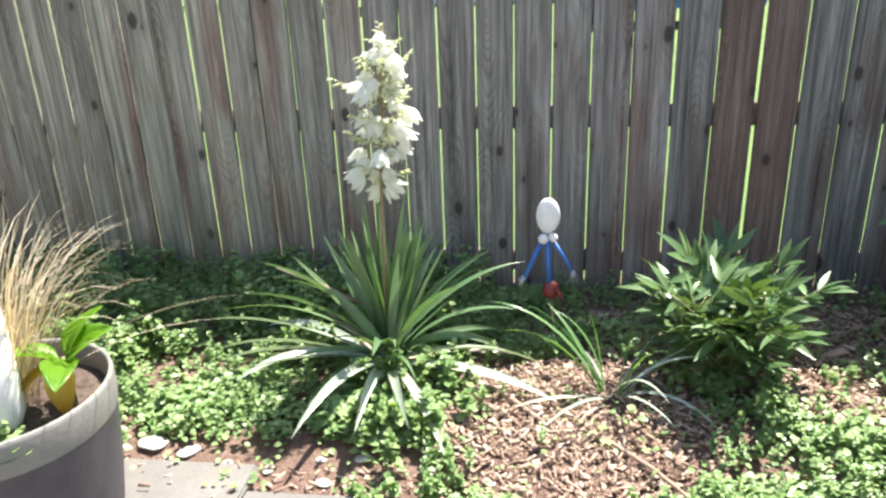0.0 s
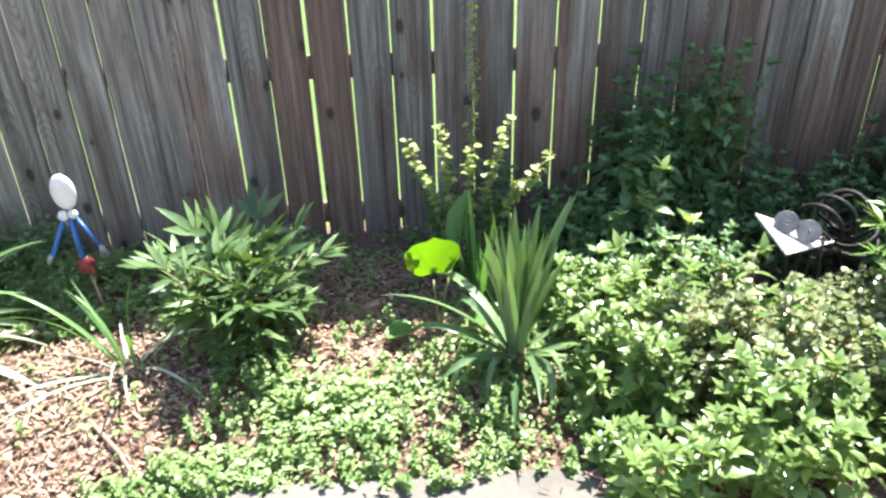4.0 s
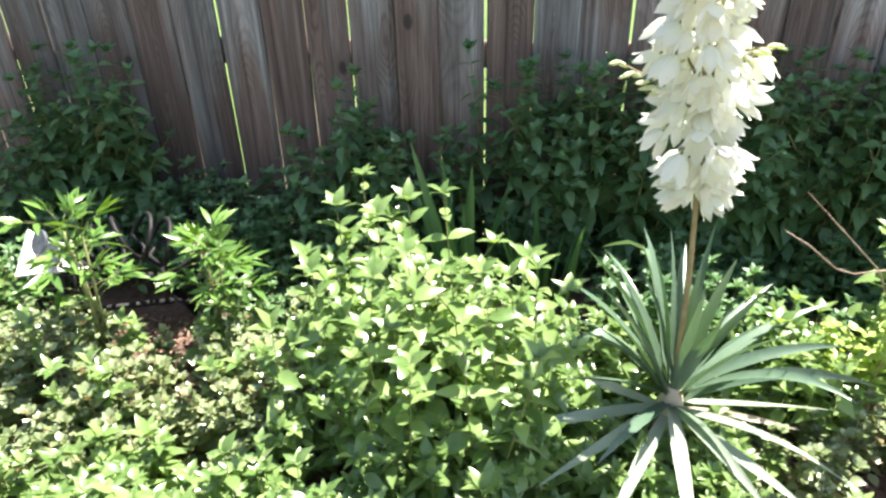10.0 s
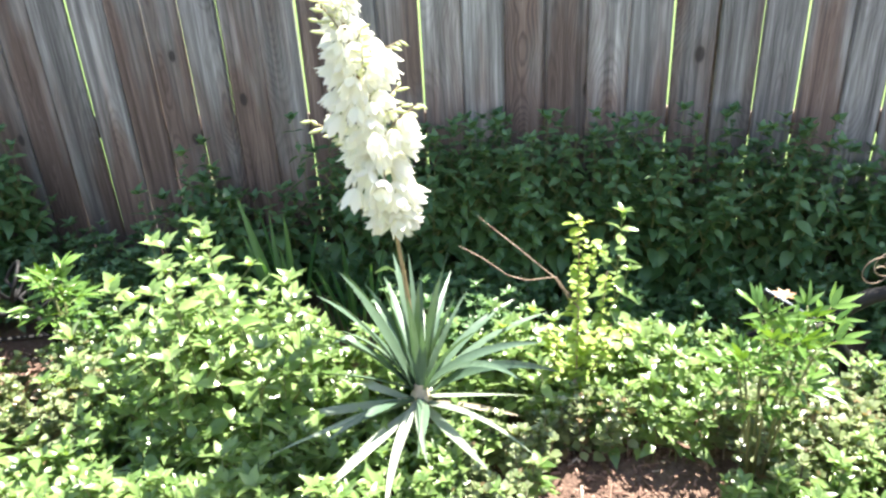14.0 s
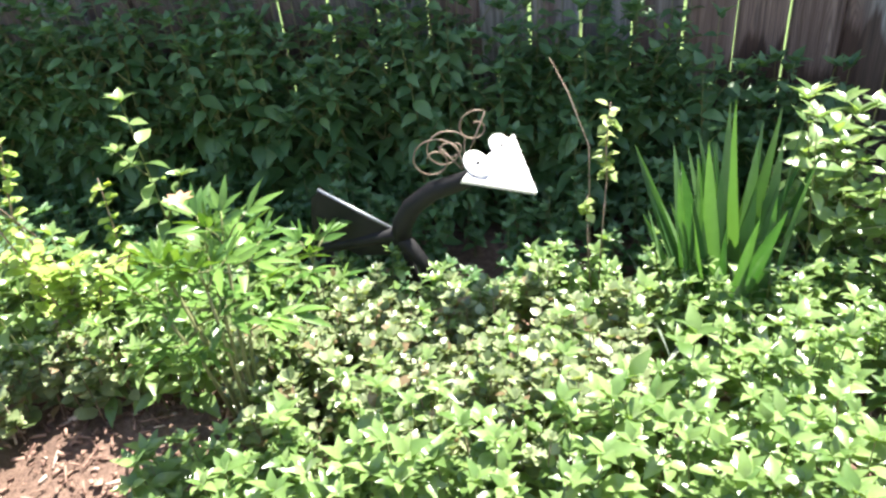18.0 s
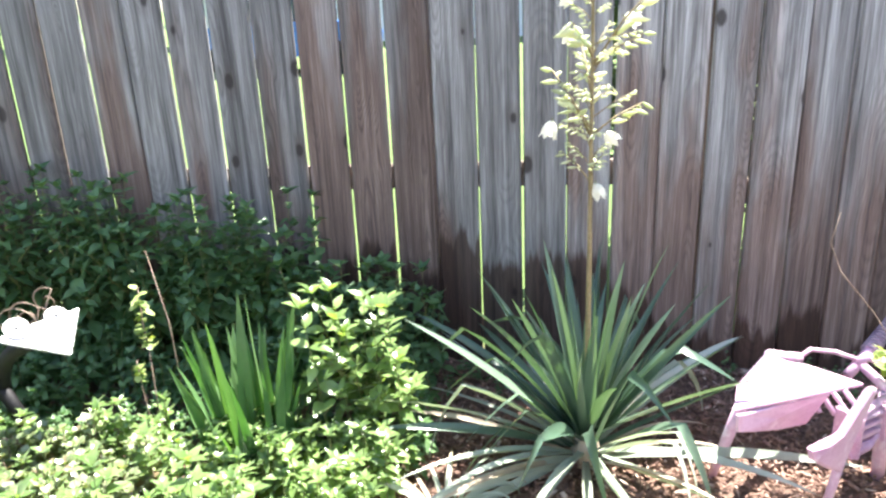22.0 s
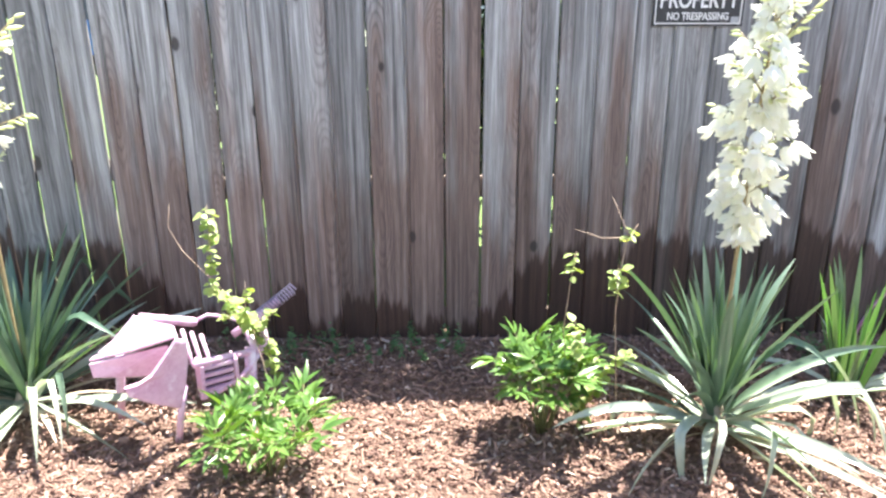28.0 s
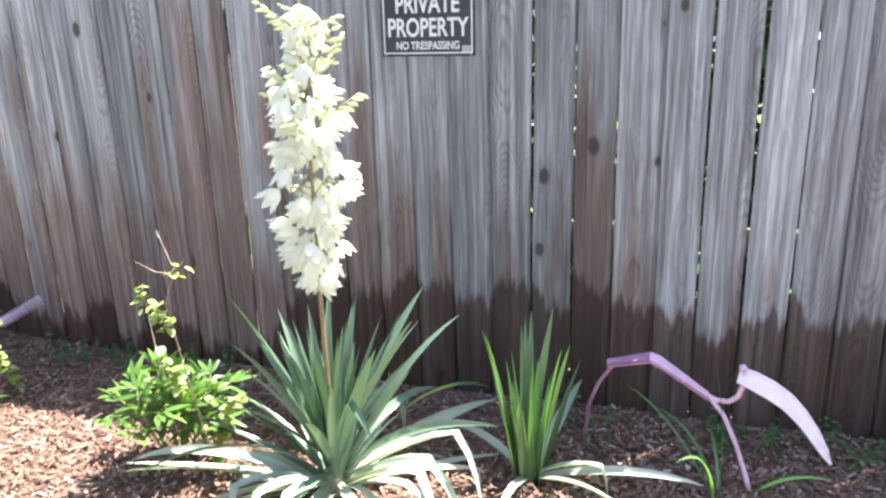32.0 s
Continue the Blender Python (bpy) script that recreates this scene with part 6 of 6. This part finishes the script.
def build_litter():
    s = Shape().tube([(0, 0, 0), (-.16, .01, .075), (-.31, .02, .13)], [.006, .005, .0035], 7)
    solo("stick", s.mesh("stick", M_TWIG), "dry reddish stalk leaning out of the yucca", "stick", pose(-.20, 1.75, .30), "sticks on the ground")
    for x, y, az, L, r in ((.515, 1.45, -50, .36, .007), (.105, 1.74, -44, .40, .010), (-.1, 1.85, -35, .34, .008), (9.3, 1.75, 65, .10, .006), (8.95, 2.12, 20, .14, .004), (9.15, 1.55, 200, .12, .005)):
        s = Shape()
        s.tube([(0, 0, 0), (L * .5, .01, .006), (L, 0, 0)], [r, r * .9, r * .6], 7)
        solo("stick", s.mesh("stick", M_TWIG), "dry grey-brown stick lying on the mulch", "stick", pose(x, y, ground_z(x, y) + r + .004, 0, 2, az), "sticks on the ground")
    rr = random.Random(8)
    for x, y, r in ((1.09, 1.46, .035), (-.80, 1.36, .05), (-.68, 1.335, .034), (-.42, 1.29, .022), (-.16, 1.34, .026), (.03, 1.36, .03), (-.28, 1.33, .016), (7.09, 1.54, .032), (-.55, 1.30, .02), (.2, 1.28, .02), (-.25, 1.25, .025), (7.62, 1.35, .02), (10.0, 1.3, .02)):
        s = Shape().ball((0, 0, 0), r, r * .7, r * .22, 12, 8)
        s.v = [tuple(Vector(p) * (1 + .25 * noise.noise(Vector(p) * 40 + Vector((x, y, 0))))) for p in s.v]
        solo("stone", s.mesh("stone", M_STONE), "small pale flat stone lying on the soil", "stone", pose(x, y, ground_z(x, y) + r * .18, 0, 0, rr.uniform(0, 360)), "loose stones")


# ---- beyond the fence ----
def build_beyond():
    rr = random.Random(14)
    h = thing("house", "white two-storey house with grey roof behind the fence", "house", pose(0, 0, 0))
    s = Shape()
    s.box(4.4, 12.5, 25, 33, 0, 6.4)
    part("wall", s.mesh("wall", M_HOUSE, False), h)
    s = Shape()
    s.box(-4.0, 4.4, 25.5, 33, 0, 4.4)
    part("wing_wall", s.mesh("wing_wall", M_HOUSE, False), h)
    s = Shape().add([(4.0, 24.6, 6.4), (12.9, 24.6, 6.4), (12.9, 33.4, 6.4), (4.0, 33.4, 6.4), (8.4, 24.6, 9.0), (8.4, 33.4, 9.0)], [(0, 1, 4), (1, 2, 5, 4), (2, 3, 5), (3, 0, 4, 5)])
    part("roof", s.mesh("roof", M_ROOF, False), h)
    s = Shape().add([(-4.3, 25.0, 4.35), (4.4, 25.0, 4.35), (4.4, 29, 4.9), (-4.3, 29, 4.9), (4.4, 33, 4.3), (-4.3, 33, 4.3)], [(0, 1, 2, 3), (3, 2, 4, 5)])
    part("wing_roof", s.mesh("wing_roof", M_ROOF, False), h)
    s = Shape().add([(2.1, 25.2, 4.55), (3.9, 25.2, 4.55), (3.9, 27, 4.55), (2.1, 27, 4.55), (3.0, 26.1, 5.9)], [(0, 1, 4), (1, 2, 4), (2, 3, 4), (3, 0, 4)])
    part("turret_roof", s.mesh("turret_roof", M_ROOF, False), h)
    s = Shape().box(1.45, 1.8, 27, 27.4, 4.4, 5.5, bevel=.02)
    part("chimney", s.mesh("chimney", M_BRICK, False), h)
    for x, z in ((6.9, 4.4), (9.7, 4.4), (6.9, 1.4), (9.7, 1.4), (-1.5, 1.6), (1.2, 1.6)):
        y = 25.0 if x > 4.4 else 25.5
        s = Shape()
        for x0, x1, z0, z1 in ((-.5, .5, 1.1, 1.2), (-.5, .5, -.1, 0), (-.5, -.4, 0, 1.1), (.4, .5, 0, 1.1), (-.4, .4, .52, .58)):
            s.box(x0, x1, -.06, -.002, z0, z1)
        w = part("window", s.mesh("window", M_WHITE, False), h, m=pose(x, y, z))
        s = Shape().box(-.4, .4, -.02, -.003, 0, 1.1)
        part("pane", s.mesh("pane", M_GLASS, False), w)
    for x, y, ht, seed in ((-16.5, 27, 6.6, 1), (-11.0, 30, 6.9, 2), (-7.0, 27, 6.2, 3), (-4.6, 23, 5.3, 4), (-20, 24, 6.4, 5), (14.5, 24, 6.0, 6), (17.5, 20, 6.0, 7)):
        t = thing("tree", "leafy green deciduous tree beyond the fence", "tree", pose(x, y, 0), "trees beyond the fence")
        r2 = random.Random(seed)
        s = Shape()
        s.tube([(0, 0, -.2), (.1, 0, ht * .3), (0, .1, ht * .62)], [.22, .17, .08], 9)
        limbs = []
        for i in range(7):
            a = i * 2.4 + r2.uniform(-.4, .4)
            p0 = Vector((0, 0, ht * r2.uniform(.28, .5)))
            p1 = p0 + Vector((math.cos(a) * ht * .26, math.sin(a) * ht * .26, ht * r2.uniform(.15, .32)))
            s.tube([p0, p0.lerp(p1, .5) + Vector((0, 0, .1)), p1], [.07, .05, .02], 6)
            limbs.append(p1)
        part("trunk", s.mesh("trunk", M_BARK), t)
        n = 2200
        cs = [Vector((r2.gauss(0, ht * .14), r2.gauss(0, ht * .14), ht * r2.uniform(.5, .88))) for _ in range(16)] + limbs
        pos = np.array([tuple(cs[i % len(cs)] + Vector((r2.gauss(0, .38), r2.gauss(0, .38), r2.gauss(0, .3)))) for i in range(n)])
        q = np.random.RandomState(seed)
        v, f = leaf_cloud(pos, q.uniform(0, 6.28, n), q.uniform(-1, 1, n), q.uniform(.16, .30, n), np.full(n, 1.4), q.uniform(-1, 1, n))
        part("crown", flat_big("crown", v, f, M_TREE), t)
    n = 9000
    q = np.random.RandomState(8)
    wx = q.uniform(-95, -2, n)
    crest = np.array([9.6 + 1.5 * noise.noise((x * .09, 0, 3)) + .9 * noise.noise((x * .35, 0, 7)) + 3.2 * smooth01(-22, -45, x) for x in wx])
    wz = crest * (1 - .55 * q.rand(n) ** 1.6)
    pos = np.stack([wx, 62 + q.normal(0, 2.5, n), wz], -1)
    v, f = leaf_cloud(pos, q.uniform(0, 6.28, n), q.uniform(-1, 1, n), q.uniform(.5, 1.1, n), np.full(n, 1.4), q.uniform(-1, 1, n))
    wd = solo("far_woods", flat_big("far_woods", v, f, M_TREE), "wooded green hillside in the distance", "woods", kind="stuff")
    s = Shape()
    for i in range(60):
        s.tube([(-94 + i * 1.55, 62, -.3), (-94 + i * 1.55 + rr.uniform(-.4, .4), 62, 8)], [.25, .1], 6)
    part("trunks", s.mesh("trunks", M_BARK), wd)
    s = Shape().tube([(-12.8, 25.5, -.2), (-12.8, 25.5, 9)], [.16, .12], 10)
    solo("utility_pole", s.mesh("utility_pole", M_BARK), "dark wooden utility pole rising behind the trees", "pole")
    # parked car seen in slivers through the gaps
    c = thing("car", "blue parked car seen through the fence gaps", "car", pose(2.65, 15.2, 0) @ Matrix.Diagonal((.84, 1, 1, 1)))
    prof = [(-2.1, .35), (-2.15, .75), (-1.9, .92), (-1.1, 1.0), (1.3, 1.0), (2.0, .9), (2.15, .7), (2.1, .35)]
    s = Shape().plate(prof, 1.7)
    part("body", s.mesh("body", M_BLUE, False), c)
    s = Shape().plate([(-1.1, 1.0), (-.6, 1.42), (.7, 1.45), (1.3, 1.0)], 1.45)
    part("cabin", s.mesh("cabin", M_GLASS, False), c)
    for x in (-1.35, 1.35):
        for y in (-.8, .8):
            s = Shape().lathe([(.08, -.1), (.31, -.1), (.33, 0), (.31, .1), (.08, .1), (.08, -.1)], 24, pose(0, 0, 0, 90, 0, 0))
            w = part("wheel", s.mesh("wheel", M_BLACK), c, m=pose(x, y, .33))
            s = Shape().lathe([(.0, -.08), (.08, -.085), (.2, -.095), (.2, -.101), (0, -.104)], 20, pose(0, 0, 0, 90, 0, 0))
            part("rim", s.mesh("rim", M_ZINC), w)
    # hedge close behind the right half of the fence
    n = 17000
    q = np.random.RandomState(3)
    hx = q.uniform(7.7, 14, n)
    pos = np.stack([hx, np.maximum(3.5 + q.normal(0, .3, n), 2.9), np.where(hx < 9.6, q.uniform(.45, 1.66, n), q.uniform(.05, 1.66, n))], -1)
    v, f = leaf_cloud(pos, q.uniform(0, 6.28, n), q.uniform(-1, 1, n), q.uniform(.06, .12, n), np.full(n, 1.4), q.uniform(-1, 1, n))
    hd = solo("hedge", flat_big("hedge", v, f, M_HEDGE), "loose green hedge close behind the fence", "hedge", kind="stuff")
    s = Shape()
    for i in range(30):
        x = 7.8 + i * .2
        s.tube([(x, 3.5, -.05), (x + rr.uniform(-.1, .1), 3.5 + rr.uniform(-.2, .2), 1.2)], [.02, .008], 5)
    part("branches", s.mesh("branches", M_BARK), hd)


# ---- put the place together ----
build_ground()
build_patio()
build_beyond()
build_yucca("yucca with stiff blue-green leaves and a white flower spike", -.165, 1.79, (54, 24, 20), .96, 101, (.635, 1.13, .074, 84, .055, -.02, .62), 4, (250, 285, 300, 215, 330, 200), UPRIGHT_G + UPRIGHT[1:4], 14, ARCHED_G, FLOP_G[:3] + FLOPPED[:4])
build_yucca("upright bright green yucca clump without flowers", 1.77, 1.60, (40, 4, 14), .87, 102, None, 2, (262, 240, 225, 300, 285, 320, 200), UPRIGHT_G, 6, ARCHED_G, FLOP_G, 1.2)
build_yucca("yucca with tall white flower spike rising from the mint", 4.454, 1.52, (20, 18, 9), .78, 103, (.74, 1.42, .090, 136, -.125, -.07, .97), 1, (245, 300, 320, 200, 160, 350, 230, 265, 285), flop=FLOP_S + FLOPPED[:3], fat=1.22, trunk=.12)
build_yucca("large spreading yucca with a sparse budding flower spike", 7.465, 1.87, (34, 34, 24), 1.04, 104, (.84, 1.75, .118, 60, .0, .09, .15), 7, (245, 265, 285, 300, 225, 210, 330, 190), arch=STRAIGHT + ARCHED_K[:4], flop=FLOP_S, fat=1.0)
build_yucca("large yucca with sprawling glare-pale leaves and white flower spike", 9.865, 1.69, (46, 12, 26), 1.04, 105, (.70, 1.50, .100, 138, .02, -.03, .90), 6, (250, 268, 285, 300, 315, 330, 345, 355, 225, 210), flop=FLOP_S + FLOPPED)
build_clump("yucca_offset", "young upright yucca with bright green leaves", "plant", 10.43, 1.91, UPRIGHT_G[:4] + IRISES[:2], 24, .05, 1.0, 106, 8, "yuccas along the fence", 6, .72)
build_clump("iris", "fan of broad bright green iris leaves", "plant", 6.50, 1.75, IRISES, 44, .13, 1.04, 201, 7, "iris clumps", 8, 1.3)
build_clump("iris", "two-leaved iris shoot in the shade of the fence", "plant", 3.87, 2.07, IRISES[:3], 9, .05, 1.10, 202, 5, "iris clumps")
build_clump("iris", "narrow iris clump in the shade of the fence", "plant", 4.12, 2.06, IRISES, 22, .09, .74, 203, 7, "iris clumps")
build_clump("iris", "slim sunlit iris shoots behind a yucca", "plant", 1.70, 1.93, IRISES, 14, .05, .84, 207, 6, "iris clumps")
build_clump("strap_plant", "sparse narrow-leaved plant in the mulch", "plant", .56, 1.69, STRAPS + STRAPS + STRAPS_P, 20, .03, 1.0, 204, 16)
build_clump("strap_plant", "drooping tuft of narrow strap leaves on the mulch", "plant", 7.06, 1.60, TUFT, 24, .035, 1.0, 206, 14)
build_clump("strap_plant", "few dry pale straps fallen beside the iris", "plant", 6.36, 1.74, [STRAPS_P[1], STRAPS_P[2], STRAPS_P[4], STRAPS_P[5]], 9, .05, .9, 208, 22)
build_clump("strap_plant", "few narrow strap leaves beside the heron sculpture", "plant", 11.0, 1.93, STRAPS[:2] + STRAPS[3:], 6, .03, .86, 205, 9)
build_peony("bushy dark green peony with glossy pointed leaves", .92, 1.82, .30, .27, 17, 301, 6, False, COMPOUND_D, .92)
build_peony("young peony shoot with pointed leaves among mint", 2.90, 1.575, .63, .06, 3, 302, 6, False, None, .84)
build_peony("young peony shoot with pointed leaves among mint", 3.18, 1.73, .51, .08, 3, 303, 5, False, None, .85)
build_peony("peony with a spent flower head among mint", 5.41, 1.36, .60, .17, 7, 304, 4, True, None, .86)
build_peony("single peony sprig beside the bird sculpture", 5.50, 1.67, .33, .05, 1, 307, 4, False, None, .85)
build_peony("small peony plant beside the pink sculpture", 8.42, 1.48, .20, .25, 9, 305, 4)
build_peony("light green peony in the mulch before the fence", 9.29, 1.70, .31, .19, 10, 306, 5)
build_hosta(1.54, 1.78)
build_vine("sprawling shrub with pale flower-like leaf tips", [[(1.62, 2.1, .05), (1.55, 2.1, .40), (1.46, 1.97, .67)], [(1.62, 2.1, .05), (1.60, 2.1, .45), (1.57, 1.96, .73)], [(1.66, 2.1, .3), (1.67, 1.98, .635)], [(1.70, 2.1, .05), (1.76, 2.1, .5), (1.79, 1.95, .745)], [(1.76, 2.1, .3), (1.86, 2.0, .50), (1.93, 1.96, .61)], [(1.70, 2.3, .4), (1.71, 2.32, .8), (1.70, 2.3, 1.02)], [(1.58, 2.08, .3), (1.52, 1.99, .53)], [(1.78, 2.08, .35), (1.84, 1.98, .51)], [(1.72, 2.05, .4), (1.74, 1.97, .60)], [(1.80, 2.03, .40), (1.90, 1.97, .53)]], (), 1, .017,
           [[(1.62, 2.12, .05), (1.50, 2.14, .48)], [(1.64, 2.14, .05), (1.60, 2.14, .52)], [(1.68, 2.14, .05), (1.70, 2.14, .55)], [(1.72, 2.14, .05), (1.82, 2.14, .50)], [(1.66, 2.08, .05), (1.56, 2.06, .42)], [(1.70, 2.08, .05), (1.76, 2.06, .45)]])
build_vine("yellow-green vine climbing over the mint", [[(4.93, 1.60, .03), (4.925, 1.52, .42), (4.919, 1.464, .651), (4.912, 1.45, .83)], [(4.94, 1.60, .20), (4.92, 1.552, .52), (4.94, 1.55, .60), (4.979, 1.544, .703)], [(5.0, 1.74, .22), (5.015, 1.736, .40), (5.022, 1.736, .512)], [(4.88, 1.66, .2), (4.83, 1.64, .38)], [(4.92, 1.62, .2), (4.96, 1.60, .36), (5.03, 1.60, .40)], [(4.86, 1.60, .2), (4.87, 1.57, .36), (4.83, 1.55, .42)], [(4.97, 1.62, .2), (5.02, 1.62, .33), (5.09, 1.62, .36)], [(4.94, 1.60, .2), (4.96, 1.56, .40)], [(5.0, 1.70, .2), (5.07, 1.68, .34), (5.11, 1.66, .38)]],
           ([(4.93, 1.58, .45), (4.86, 1.56, .58), (4.75, 1.54, .69), (4.649, 1.518, .79)], [(4.93, 1.56, .48), (4.86, 1.53, .60), (4.78, 1.50, .605), (4.73, 1.48, .63), (4.66, 1.47, .69), (4.60, 1.46, .73)]), 2, .021, (), M_VINE_Y)
build_vine("thin pale green flowering spike beside the iris", [[(6.214, 1.77, .42), (6.21, 1.77, .50), (6.217, 1.767, .61)], [(6.17, 1.77, .31), (6.17, 1.77, .38)]], ([(6.20, 1.77, -.01), (6.205, 1.775, .25), (6.214, 1.77, .43)], [(6.19, 1.77, .0), (6.175, 1.77, .2), (6.17, 1.77, .32)], [(6.20, 1.95, .0), (6.19, 1.95, .42), (6.14, 2.0, .55), (6.10, 2.05, .62)]), 3, .020)
build_vine("light green vine tangled over the pink sculpture", [[(8.36, 1.95, .05), (8.32, 1.85, .33), (8.25, 1.64, .56), (8.264, 1.62, .83)], [(8.30, 1.80, .35), (8.33, 1.68, .46), (8.35, 1.63, .58)], [(8.34, 1.9, .22), (8.28, 1.85, .36), (8.2, 1.8, .40)], [(8.3, 1.9, .30), (8.38, 1.88, .38)]],
           ([(8.30, 1.85, .36), (8.20, 1.82, .50), (8.10, 1.82, .62), (8.065, 1.82, .70), (8.08, 1.82, .78)], [(8.40, 1.75, -.02), (8.34, 1.80, .2), (8.30, 1.85, .32)]), 4, .023)
build_vine("wiry vine with light green leaves by the peony", [[(9.42, 1.72, .03), (9.38, 1.65, .30), (9.36, 1.60, .46)], [(9.46, 1.52, .58), (9.452, 1.48, .68)], [(9.42, 1.72, .05), (9.50, 1.70, .24), (9.58, 1.68, .30)], [(9.38, 1.66, .26), (9.46, 1.66, .30)], [(9.49, 1.55, .74), (9.52, 1.556, .78)], [(9.34, 1.58, .62), (9.35, 1.58, .69)]],
           ([(9.38, 1.70, .0), (9.33, 1.62, .42), (9.345, 1.58, .68)], [(9.52, 1.60, .0), (9.47, 1.55, .50), (9.47, 1.52, .66), (9.49, 1.55, .75), (9.44, 1.56, .86)], [(9.50, 1.55, .74), (9.42, 1.56, .735), (9.34, 1.57, .76)]), 5, .023)
build_pot()
build_bird_sculpture()
build_frog_sculpture()
build_doll()
build_pink_sculpture()
build_heron_sculpture()
build_sign()
build_litter()
build_mint()
build_creeper()
build_chips()
build_fence()
